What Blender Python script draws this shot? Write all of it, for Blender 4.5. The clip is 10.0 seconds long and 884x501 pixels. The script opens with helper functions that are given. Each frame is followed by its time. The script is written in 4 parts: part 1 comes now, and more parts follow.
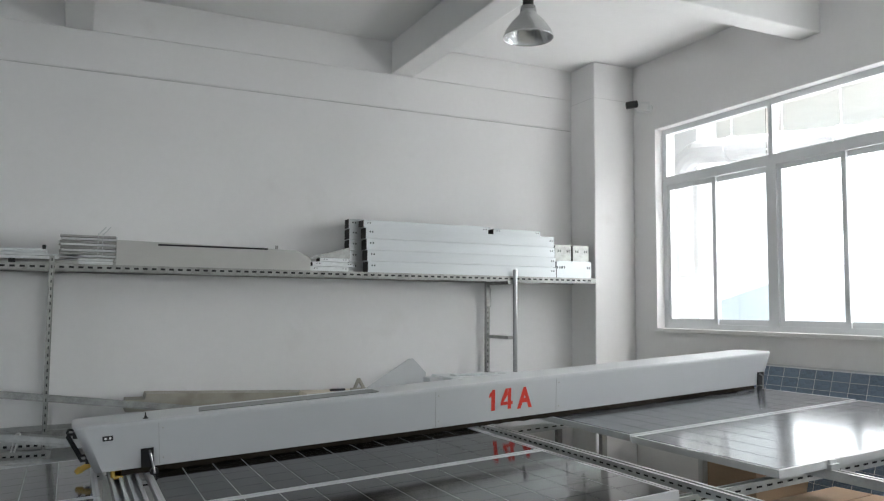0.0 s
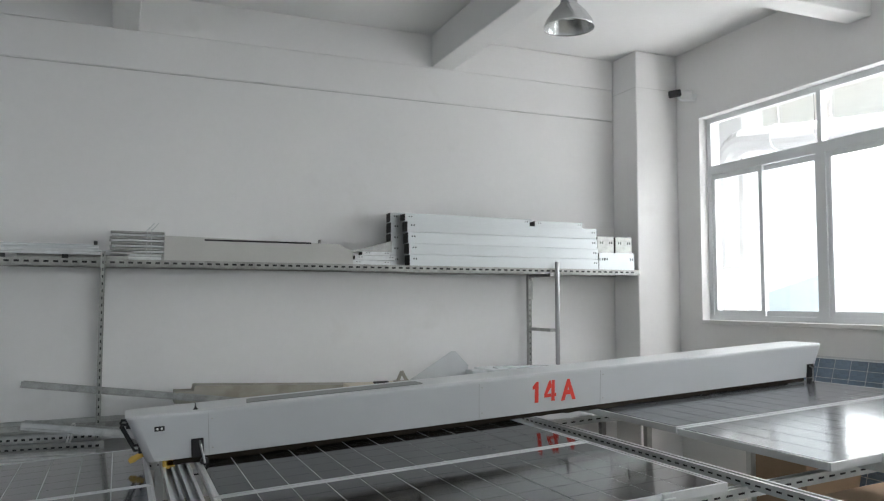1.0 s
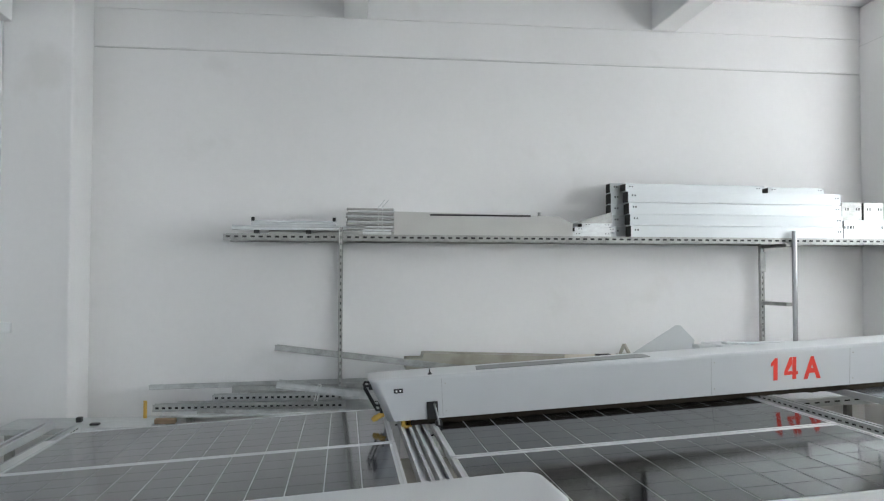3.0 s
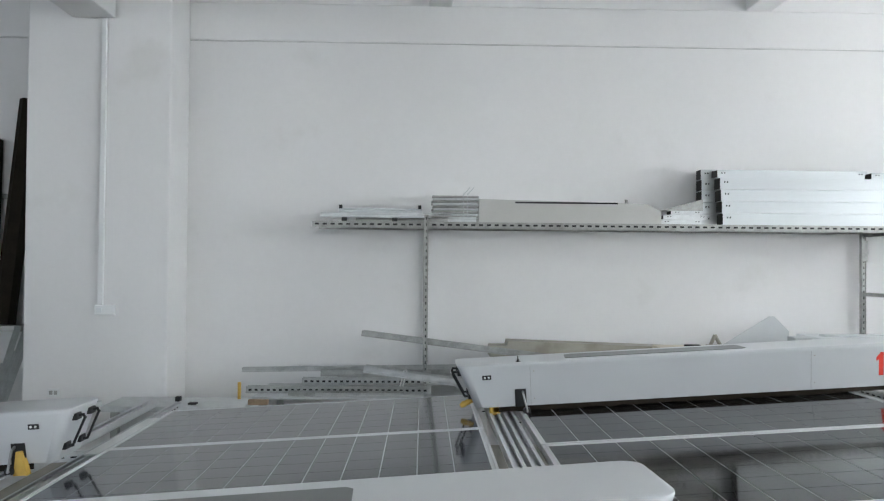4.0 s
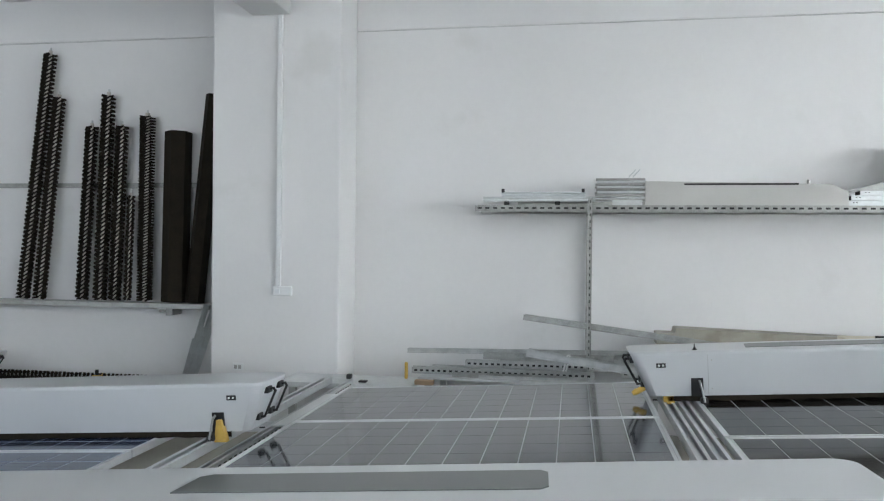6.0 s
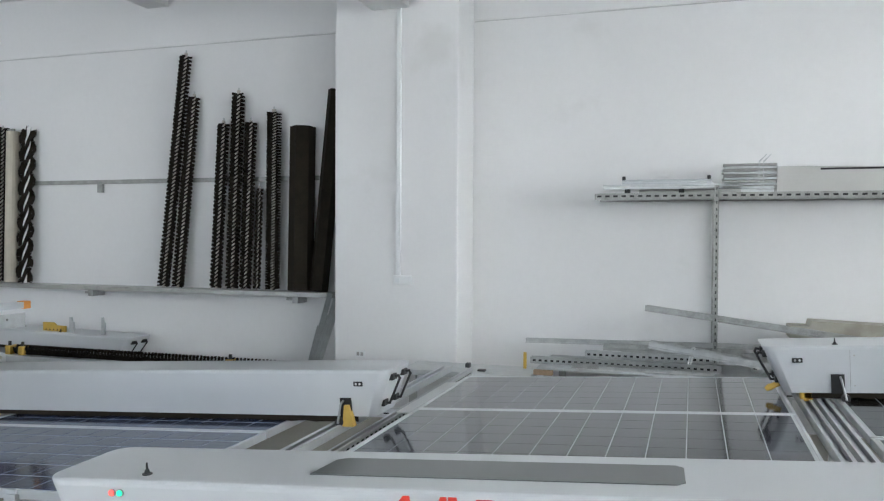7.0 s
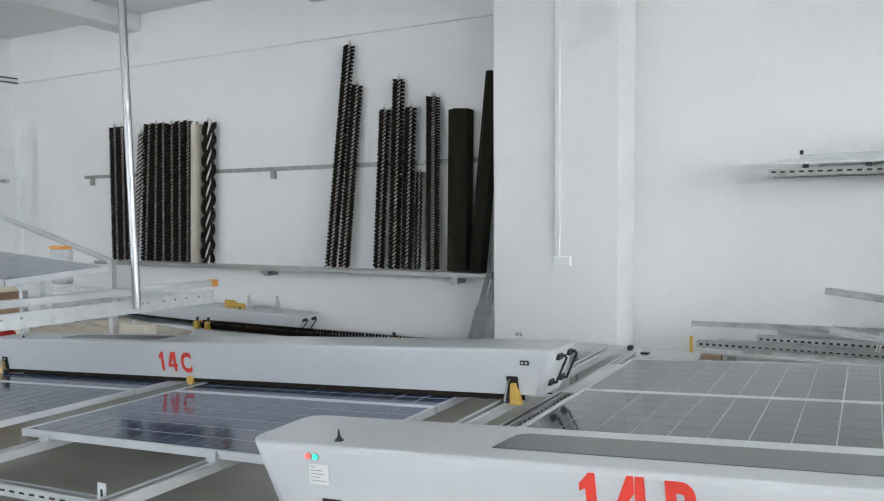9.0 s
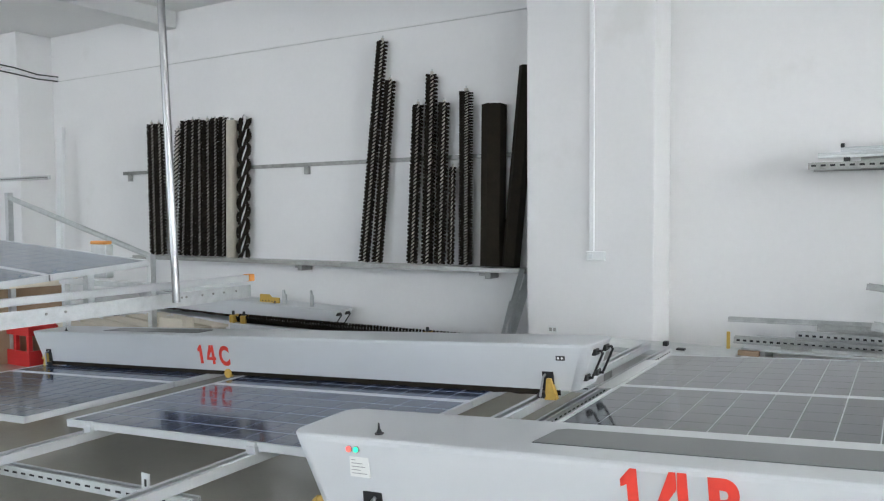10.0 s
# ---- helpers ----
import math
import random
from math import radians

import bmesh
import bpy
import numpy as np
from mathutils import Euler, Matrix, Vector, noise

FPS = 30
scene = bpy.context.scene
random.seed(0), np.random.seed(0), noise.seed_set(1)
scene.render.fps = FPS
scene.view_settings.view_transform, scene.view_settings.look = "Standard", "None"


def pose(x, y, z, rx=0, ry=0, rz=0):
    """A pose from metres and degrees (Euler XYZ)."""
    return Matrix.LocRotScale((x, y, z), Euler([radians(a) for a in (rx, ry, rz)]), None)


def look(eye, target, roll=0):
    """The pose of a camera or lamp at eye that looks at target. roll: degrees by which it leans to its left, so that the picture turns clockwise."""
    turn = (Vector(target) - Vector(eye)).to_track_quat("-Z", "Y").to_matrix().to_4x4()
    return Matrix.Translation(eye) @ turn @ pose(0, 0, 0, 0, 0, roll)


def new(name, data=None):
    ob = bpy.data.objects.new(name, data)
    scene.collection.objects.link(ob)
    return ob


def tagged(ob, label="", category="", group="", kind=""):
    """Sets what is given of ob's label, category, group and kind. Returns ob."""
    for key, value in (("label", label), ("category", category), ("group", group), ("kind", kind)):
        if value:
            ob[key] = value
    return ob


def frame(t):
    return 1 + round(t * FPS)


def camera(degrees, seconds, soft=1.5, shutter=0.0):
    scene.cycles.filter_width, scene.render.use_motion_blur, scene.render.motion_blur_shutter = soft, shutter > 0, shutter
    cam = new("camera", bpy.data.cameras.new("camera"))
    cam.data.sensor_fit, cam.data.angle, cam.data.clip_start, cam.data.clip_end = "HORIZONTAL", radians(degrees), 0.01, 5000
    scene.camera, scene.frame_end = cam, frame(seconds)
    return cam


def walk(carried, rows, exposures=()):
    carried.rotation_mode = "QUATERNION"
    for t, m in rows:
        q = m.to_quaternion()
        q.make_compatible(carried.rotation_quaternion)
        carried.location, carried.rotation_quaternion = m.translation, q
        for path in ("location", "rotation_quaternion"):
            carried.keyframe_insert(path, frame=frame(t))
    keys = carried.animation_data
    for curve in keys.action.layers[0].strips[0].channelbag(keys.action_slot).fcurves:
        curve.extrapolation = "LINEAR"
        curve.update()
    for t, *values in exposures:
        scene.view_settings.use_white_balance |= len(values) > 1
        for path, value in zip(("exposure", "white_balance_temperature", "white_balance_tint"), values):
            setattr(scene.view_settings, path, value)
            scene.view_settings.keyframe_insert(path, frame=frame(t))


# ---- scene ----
cam = camera(59.5, 10.0, soft=1.2)

PATH = [
    (0, (0.203, 0.131, 1.743), (1.065, 1.929, 1.892), 0.4),
    (0.5, (0.206, 0.13, 1.737), (1.042, 1.941, 1.879), 0.2),
    (1, (0.188, 0.13, 1.732), (0.956, 1.971, 1.865), 0.1),
    (1.5, (0.167, 0.131, 1.726), (0.819, 2.018, 1.848), 0.1),
    (2, (0.151, 0.131, 1.722), (0.659, 2.062, 1.828), 0.2),
    (2.5, (0.129, 0.129, 1.718), (0.497, 2.093, 1.802), 0.1),
    (4, (0.039, 0.123, 1.71), (0.087, 2.122, 1.743), 0.5),
    (4.5, (-0.002, 0.133, 1.703), (-0.046, 2.132, 1.722), 0.6),
    (5, (-0.033, 0.137, 1.696), (-0.163, 2.133, 1.706), 0.6),
    (6.5, (-0.104, 0.111, 1.71), (-0.569, 2.056, 1.684), 0.5),
    (7, (-0.125, 0.106, 1.71), (-0.741, 2.009, 1.669), 0.3),
    (7.5, (-0.147, 0.104, 1.707), (-0.898, 1.957, 1.652), 0.1),
    (8, (-0.172, 0.09, 1.702), (-1.016, 1.902, 1.634), -0.1),
    (8.5, (-0.182, 0.072, 1.704), (-1.092, 1.852, 1.626), -0.2),
    (9, (-0.197, 0.06, 1.698), (-1.166, 1.808, 1.611), -0.3),
    (9.5, (-0.205, 0.04, 1.703), (-1.219, 1.762, 1.608), -0.3),
    (10, (-0.215, 0.039, 1.7), (-1.252, 1.746, 1.6), -0.4),
]
walk(cam, [(t, look(eye, target, roll)) for t, eye, target, roll in PATH],
     exposures=[(0, -0.34, 6500, 10), (1.5, -0.31, 6500, 10), (2.5, 0.05, 6430, 10), (4.0, 0.26, 6330, 10), (6.5, 0.5, 6300, 10), (8.0, 0.66, 6320, 11), (10.0, 0.74, 6380, 11)])

# ---- world and light ----
world = bpy.data.worlds.new("sky_world")
scene.world = world
world.use_nodes = True
wn = world.node_tree.nodes
sky = wn.new("ShaderNodeTexSky")
sky.sky_type = "NISHITA"
sky.sun_disc = False
sky.sun_elevation, sky.sun_rotation = radians(50), radians(287)
wn["Background"].inputs["Strength"].default_value = 0.12
world.node_tree.links.new(sky.outputs["Color"], wn["Background"].inputs["Color"])

sun = new("sun", bpy.data.lights.new("sun", "SUN"))
sun.data.energy, sun.data.angle, sun.data.color = 5.0, radians(4), (1.0, 0.96, 0.9)
sun.matrix_world = look((0, 0, 20), (16.0, -5.0, 0))


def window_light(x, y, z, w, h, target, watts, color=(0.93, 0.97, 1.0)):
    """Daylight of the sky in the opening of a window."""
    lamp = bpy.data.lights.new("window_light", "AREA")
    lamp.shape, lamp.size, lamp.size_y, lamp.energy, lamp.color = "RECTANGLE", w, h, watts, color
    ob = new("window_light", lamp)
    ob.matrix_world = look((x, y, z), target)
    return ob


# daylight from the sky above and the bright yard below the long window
window_light(6.75, 3.7, 4.45, 5.6, 0.8, (3.6, 3.7, 1.0), 345, (0.97, 0.97, 0.985))
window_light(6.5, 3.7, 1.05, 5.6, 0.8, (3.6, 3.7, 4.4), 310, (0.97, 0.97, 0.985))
# windows out of view
window_light(6.25, -3.0, 2.6, 5.4, 2.0, (0, -3.0, 2.2), 120)
window_light(-2.3, -6.6, 2.5, 5.2, 2.4, (-2.3, 0, 2.0), 42, (0.92, 0.955, 1.0))
window_light(-8.7, -6.6, 2.5, 5.2, 2.4, (-8.7, 0, 2.0), 165, (0.83, 0.915, 1.0))

# ---- materials ----


def material(name, color, rough=0.5, metal=0.0, vary=0.08, scale=6.0, bump=0.1, fine=60.0, coat=0.0, spec=0.5, stretch=(1, 1, 1), stain=None):
    """A surface with broad and fine variation of its colour and roughness, and fine relief."""
    m = bpy.data.materials.new(name)
    m.use_nodes = True
    nt = m.node_tree
    n, link = nt.nodes, nt.links.new
    b = n["Principled BSDF"]
    co = n.new("ShaderNodeTexCoord")
    mp = n.new("ShaderNodeMapping")
    mp.inputs["Scale"].default_value = stretch
    link(co.outputs["Object"], mp.inputs["Vector"])
    broad, grain = n.new("ShaderNodeTexNoise"), n.new("ShaderNodeTexNoise")
    broad.inputs["Scale"].default_value, broad.inputs["Detail"].default_value = scale, 5
    grain.inputs["Scale"].default_value, grain.inputs["Detail"].default_value = fine, 3
    link(mp.outputs["Vector"], broad.inputs["Vector"])
    link(mp.outputs["Vector"], grain.inputs["Vector"])
    info = n.new("ShaderNodeObjectInfo")
    add = n.new("ShaderNodeMath")
    add.operation = "MULTIPLY_ADD"
    link(grain.outputs["Fac"], add.inputs[0])
    add.inputs[1].default_value = 0.4
    link(broad.outputs["Fac"], add.inputs[2])
    add2 = n.new("ShaderNodeMath")
    add2.operation = "MULTIPLY_ADD"
    link(info.outputs["Random"], add2.inputs[0])
    add2.inputs[1].default_value = 0.25
    link(add.outputs[0], add2.inputs[2])
    ramp = n.new("ShaderNodeValToRGB")
    c = Vector(color)
    ramp.color_ramp.elements[0].position, ramp.color_ramp.elements[1].position = 0.45, 1.0
    ramp.color_ramp.elements[0].color = (*(c * (1 - vary)), 1)
    ramp.color_ramp.elements[1].color = (*[min(v * (1 + vary), 0.95) for v in c], 1)
    link(add2.outputs[0], ramp.inputs["Fac"])
    last = ramp.outputs["Color"]
    if stain:
        st = n.new("ShaderNodeTexNoise")
        st.inputs["Scale"].default_value, st.inputs["Detail"].default_value = stain[1], 8
        link(co.outputs["Object"], st.inputs["Vector"])
        cut = n.new("ShaderNodeMapRange")
        cut.inputs["From Min"].default_value, cut.inputs["From Max"].default_value = stain[2], stain[2] + 0.12
        cut.inputs["To Max"].default_value = stain[3]
        link(st.outputs["Fac"], cut.inputs["Value"])
        mix = n.new("ShaderNodeMix")
        mix.data_type = "RGBA"
        link(cut.outputs["Result"], mix.inputs["Factor"])
        link(last, mix.inputs["A"])
        mix.inputs["B"].default_value = (*stain[0], 1)
        last = mix.outputs["Result"]
    link(last, b.inputs["Base Color"])
    rr = n.new("ShaderNodeMapRange")
    rr.inputs["To Min"].default_value, rr.inputs["To Max"].default_value = rough * 0.8, min(1, rough * 1.2)
    link(broad.outputs["Fac"], rr.inputs["Value"])
    link(rr.outputs["Result"], b.inputs["Roughness"])
    b.inputs["Metallic"].default_value = metal
    b.inputs["Specular IOR Level"].default_value = spec
    b.inputs["Coat Weight"].default_value = coat
    b.inputs["Coat Roughness"].default_value = 0.06
    if bump:
        bp = n.new("ShaderNodeBump")
        bp.inputs["Strength"].default_value, bp.inputs["Distance"].default_value = bump, 0.004
        link(add.outputs[0], bp.inputs["Height"])
        link(bp.outputs["Normal"], b.inputs["Normal"])
    return m


PLASTER = material("white_plaster", (0.79, 0.785, 0.78), 0.9, vary=0.03, scale=0.9, bump=0.12, fine=25, stain=((0.62, 0.61, 0.58), 1.7, 0.63, 0.35))
CEILING = material("ceiling_paint", (0.78, 0.78, 0.775), 0.9, vary=0.03, scale=1.1, bump=0.08, fine=20)
FLOOR = material("painted_concrete", (0.43, 0.41, 0.36), 0.13, vary=0.06, scale=3.0, bump=0.02, fine=40, spec=0.7)
SHELL = material("white_powder_coat", (0.575, 0.59, 0.605), 0.3, vary=0.02, scale=2.0, bump=0.02, fine=180)
ZINC = material("galvanised_steel", (0.57, 0.585, 0.585), 0.42, 0.75, vary=0.12, scale=18, bump=0.05, fine=120)
ZINC_DULL = material("dull_galvanised_steel", (0.33, 0.33, 0.315), 0.42, 0.75, vary=0.3, scale=14, bump=0.08, fine=90)
OFFCUT = material("weathered_zinc", (0.42, 0.425, 0.415), 0.34, 0.85, vary=0.25, scale=16, bump=0.06, fine=100)
BRIGHT = material("bright_sheet_steel", (0.52, 0.54, 0.55), 0.4, 0.6, vary=0.06, scale=5, bump=0.02, fine=70, stretch=(0.2, 1, 1))
ALU = material("aluminium", (0.58, 0.59, 0.6), 0.45, 0.5, vary=0.05, scale=8, bump=0.02, fine=150, stretch=(1, 0.1, 1))
CHROME = material("polished_tube", (0.34, 0.34, 0.34), 0.36, 1.0, vary=0.03, scale=8, bump=0.0)
DARK = material("black_plastic", (0.018, 0.018, 0.018), 0.5, vary=0.2, scale=20, bump=0.05)
HOLE = material("dark_hole", (0.02, 0.02, 0.02), 0.9, vary=0.1, bump=0.0)
PALE_SHAFT = material("pale_shaft", (0.50, 0.47, 0.42), 0.5, vary=0.1, scale=20)
BRISTLE = material("black_bristle", (0.02, 0.0155, 0.011), 0.9, spec=0.15, vary=0.35, scale=60, bump=0.5, fine=300)
STEEL_DARK = material("shaft_steel", (0.42, 0.41, 0.38), 0.35, 0.8, vary=0.15, scale=30)
YELLOW = material("yellow_plastic", (0.58, 0.37, 0.07), 0.45, vary=0.1, scale=15)
RED = material("red_paint", (0.72, 0.05, 0.03), 0.55, vary=0.12, scale=12, bump=0.05, fine=90)
RED_CRATE = material("red_crate_plastic", (0.6, 0.03, 0.03), 0.4, vary=0.08)
PLATE = material("dark_solar_strip", (0.11, 0.118, 0.118), 0.3, vary=0.08, scale=4, bump=0.03, fine=140, coat=0.2, stretch=(0.05, 1, 1))
BACKSHEET = material("white_backsheet", (0.78, 0.8, 0.81), 0.5, vary=0.03, coat=1.0, spec=0.0)
BACKSHEET_DARK = material("dark_backsheet", (0.05, 0.055, 0.06), 0.5, vary=0.05, coat=1.0, spec=0.0)
CARDBOARD = material("cardboard", (0.36, 0.25, 0.16), 0.85, vary=0.12, scale=4, bump=0.1)
WOOD = material("pale_pallet_wood", (0.62, 0.56, 0.46), 0.75, vary=0.15, scale=5, bump=0.2, fine=60, stretch=(0.1, 1, 1))
BEIGE = material("dusty_beige_metal", (0.36, 0.34, 0.29), 0.6, 0.2, vary=0.1, scale=5, stain=((0.25, 0.22, 0.17), 4, 0.55, 0.5))
SEAM = material("grey_seam", (0.58, 0.58, 0.57), 0.9, vary=0.25, scale=3)
FRAME_WHITE = material("white_window_frame", (0.74, 0.76, 0.77), 0.4, vary=0.02)
PVC = material("white_pvc", (0.78, 0.79, 0.79), 0.45, vary=0.02)
PAPER = material("paper_label", (0.75, 0.75, 0.73), 0.7, vary=0.02)
INK = material("grey_print", (0.3, 0.3, 0.3), 0.7, vary=0.05)


def cell_material(name, base, tint, glass_ior=1.62, haze=0.06):
    """A silicon cell under glass: crystal grain, fine busbars, glossy."""
    m = material(name, base, 0.5, vary=0.25, scale=30, bump=0.0, coat=1.0, spec=0.0)
    nt = m.node_tree
    n, link = nt.nodes, nt.links.new
    b = n["Principled BSDF"]
    co = n.new("ShaderNodeTexCoord")
    sep = n.new("ShaderNodeSeparateXYZ")
    link(co.outputs["Object"], sep.inputs[0])
    saw = n.new("ShaderNodeMath")
    saw.operation = "PINGPONG"
    saw.inputs[1].default_value = 0.026
    link(sep.outputs["Y"], saw.inputs[0])
    thin = n.new("ShaderNodeMath")
    thin.operation = "LESS_THAN"
    thin.inputs[1].default_value = 0.0007
    link(saw.outputs[0], thin.inputs[0])
    mix = n.new("ShaderNodeMix")
    mix.data_type = "RGBA"
    src = b.inputs["Base Color"].links[0].from_socket
    link(src, mix.inputs["A"])
    mix.inputs["B"].default_value = (*tint, 1)
    link(thin.outputs[0], mix.inputs["Factor"])
    link(mix.outputs["Result"], b.inputs["Base Color"])
    b.inputs["Coat Roughness"].default_value = haze
    b.inputs["Coat IOR"].default_value = glass_ior
    return m


CELL = cell_material("dark_silicon_cell", (0.028, 0.031, 0.044), (0.12, 0.12, 0.12), 2.1, 0.09)
CELL_DEEP = cell_material("deep_black_cell", (0.012, 0.011, 0.01), (0.09, 0.09, 0.085), 1.45, 0.07)
# base lightened: the window's pale sheen is put into the cell colour
CELL_GLARE = cell_material("glare_washed_cell", (0.1, 0.104, 0.118), (0.18, 0.18, 0.19), 2.2, 0.16)
CELL_PALE = cell_material("pale_blue_cell", (0.15, 0.2, 0.27), (0.3, 0.33, 0.36), 1.6, 0.12)
CELL_BLUE = cell_material("blue_silicon_cell", (0.045, 0.066, 0.135), (0.16, 0.17, 0.20), 1.62, 0.1)

glass = bpy.data.materials.new("window_glass")
glass.use_nodes = True
gb = glass.node_tree.nodes["Principled BSDF"]
gb.inputs["Transmission Weight"].default_value, gb.inputs["Roughness"].default_value, gb.inputs["IOR"].default_value = 1.0, 0.02, 1.45
gb.inputs["Base Color"].default_value = (0.95, 0.98, 0.98, 1)


def glow(name, color, strength):
    m = bpy.data.materials.new(name)
    m.use_nodes = True
    b = m.node_tree.nodes["Principled BSDF"]
    b.inputs["Base Color"].default_value = (*color, 1)
    b.inputs["Emission Color"].default_value, b.inputs["Emission Strength"].default_value = (*color, 1), strength
    return m


LED_RED, LED_GREEN = glow("red_led", (1, 0.1, 0.08), 0.9), glow("green_led", (0.03, 0.8, 0.4), 0.7)

# ---- building helpers ----


def box(bm, x0, x1, y0, y1, z0, z1, bevel=0.0, m=None):
    """A block between two corners, with its edges eased."""
    x0, x1, y0, y1, z0, z1 = min(x0, x1), max(x0, x1), min(y0, y1), max(y0, y1), min(z0, z1), max(z0, z1)
    r = bmesh.ops.create_cube(bm, size=1.0, matrix=Matrix.Translation(((x0 + x1) / 2, (y0 + y1) / 2, (z0 + z1) / 2)) @ Matrix.Diagonal((x1 - x0, y1 - y0, z1 - z0, 1)))
    vs = r["verts"]
    if bevel:
        es = list({e for v in vs for e in v.link_edges})
        out = bmesh.ops.bevel(bm, geom=es, offset=bevel, segments=2, profile=0.5, affect="EDGES", clamp_overlap=True)
        vs = list({v for f in out["faces"] for v in f.verts} | {v for v in vs if v.is_valid})
    if m is not None:
        bmesh.ops.transform(bm, matrix=m, verts=[v for v in vs if v.is_valid])
    return bm


def tube(bm, a, b, r, r2=None, seg=12):
    """A round bar from a to b."""
    a, b = Vector(a), Vector(b)
    d = b - a
    m = Matrix.Translation((a + b) / 2) @ d.to_track_quat("Z", "Y").to_matrix().to_4x4()
    bmesh.ops.create_cone(bm, cap_ends=True, segments=seg, radius1=r, radius2=r if r2 is None else r2, depth=d.length, matrix=m)
    return bm


def extrude_outline(bm, pts, axis, lo, hi):
    """A closed outline drawn in the plane across axis, pulled from lo to hi."""
    def place(u, v, w):
        return {"x": (w, u, v), "y": (u, w, v), "z": (u, v, w)}[axis]
    a = [bm.verts.new(place(u, v, lo)) for u, v in pts]
    b = [bm.verts.new(place(u, v, hi)) for u, v in pts]
    k = len(pts)
    bm.faces.new(a)
    bm.faces.new(b[::-1])
    for i in range(k):
        bm.faces.new((a[i], b[i], b[(i + 1) % k], a[(i + 1) % k]))
    bmesh.ops.recalc_face_normals(bm, faces=bm.faces[:])
    return bm


def part(name, bm, mat, parent=None, label="", smooth=False):
    """One mesh object, under a thing or a part."""
    me = bpy.data.meshes.new(name)
    if smooth:
        for f in bm.faces:
            f.smooth = True
    bm.to_mesh(me)
    bm.free()
    me.materials.append(mat)
    ob = new(name, me)
    if parent is not None:
        ob.parent = parent
    if label:
        tagged(ob, label)
    if name in {"slot_row", "hole_row", "bolt_row", "screw", "brush_skirt", "print", "wire"}:
        tagged(ob, kind="stuff")
    return ob


def shared(name, me, parent, x, y, z, rx=0, ry=0, rz=0):
    ob = new(name, me)
    ob.parent = parent
    ob.matrix_basis = pose(x, y, z, rx, ry, rz)
    return ob


def mesh_of(name, bm, mat):
    me = bpy.data.meshes.new(name)
    bm.to_mesh(me)
    bm.free()
    me.materials.append(mat)
    return me


def thing(name, label, category, m=None, group="", kind=""):
    ob = new(name)
    ob.empty_display_size = 0.1
    if m is not None:
        ob.matrix_basis = m
    return tagged(ob, label, category, group, kind)


def structure(name, bm, mat, label, category):
    return tagged(part(name, bm, mat), label, category, kind="structure")


def block(x0, x1, y0, y1, z0, z1, bevel=0.0):
    return box(bmesh.new(), x0, x1, y0, y1, z0, z1, bevel)


def channel(w, h, th, lips=True):
    """Outline of a folded channel, open at the top, with small lips; u across, v up from the bottom."""
    if lips:
        l = w * 0.28
        return [(-w / 2, 0), (w / 2, 0), (w / 2, h), (w / 2 - l, h), (w / 2 - l, h - th), (w / 2 - th, h - th), (w / 2 - th, th),
                (-w / 2 + th, th), (-w / 2 + th, h - th), (-w / 2 + l, h - th), (-w / 2 + l, h), (-w / 2, h)]
    return [(-w / 2, 0), (w / 2, 0), (w / 2, h), (w / 2 - th, h), (w / 2 - th, th), (-w / 2 + th, th), (-w / 2 + th, h), (-w / 2, h)]


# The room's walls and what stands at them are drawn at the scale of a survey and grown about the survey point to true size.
GROW = Matrix.Translation((0, 0, 1.75)) @ Matrix.Scale(1.15, 4) @ Matrix.Translation((0, 0, -1.75))
FZ = 1.75 - 1.75 / 1.15


def grow_since(before):
    """Bring all that was added since to true size."""
    for ob in [o for o in scene.objects if o not in before and o.parent is None and o.type in {"MESH", "EMPTY"}]:
        ob.matrix_basis = GROW @ ob.matrix_basis


# ---- the room ----
structure("floor", block(-13.0, 6.3, -6.6, 7.8, -0.2, 0.0), FLOOR, "grey painted concrete workshop floor", "floor")
before = set(scene.objects)
WALL_Y, RIGHT_X, LEFT_X, NEAR_Y, CEIL = 6.46, 5.12, -10.9, -5.4, 4.13
structure("ceiling", block(LEFT_X - 0.3, RIGHT_X + 0.3, NEAR_Y - 0.3, WALL_Y + 0.3, CEIL, CEIL + 0.2), CEILING, "white painted concrete ceiling slab", "ceiling")
bm = block(LEFT_X - 0.3, RIGHT_X + 0.3, WALL_Y, WALL_Y + 0.25, 0, CEIL)
structure("wall_north", bm, PLASTER, "white plastered rear wall with faint stains", "wall")
# edge beam along the rear wall: a proud band with a seam under it
for a, b in ((-1.886, 4.636), (LEFT_X, -2.974)):
    bm = block(a, b, WALL_Y - 0.018, WALL_Y - 0.002, 3.525, 3.83 if a > -3 else CEIL - 0.002, 0.003)
    if a > -3:
        box(bm, a, b, WALL_Y - 0.022, WALL_Y - 0.002, 3.831, CEIL - 0.002, 0.002)
    structure("trim", bm, PLASTER, "plastered edge beam along the top of the wall", "beam")
    structure("trim", block(a, b, WALL_Y - 0.006, WALL_Y - 0.001, 3.518, 3.524), SEAM, "dark settling crack under the edge beam", "crack")
structure("column_1", block(-2.97, -1.89, 6.0, WALL_Y - 0.002, 0, CEIL - 0.002, 0.012), PLASTER, "broad white plastered concrete column", "column")
structure("column_2", block(4.64, RIGHT_X - 0.002, 6.07, WALL_Y - 0.002, 0, CEIL - 0.002, 0.012), PLASTER, "white plastered corner column", "column")
structure("column_3", block(LEFT_X + 0.002, -10.34, 5.95, WALL_Y - 0.002, 0, CEIL - 0.002, 0.012), PLASTER, "white plastered corner column far off", "column")

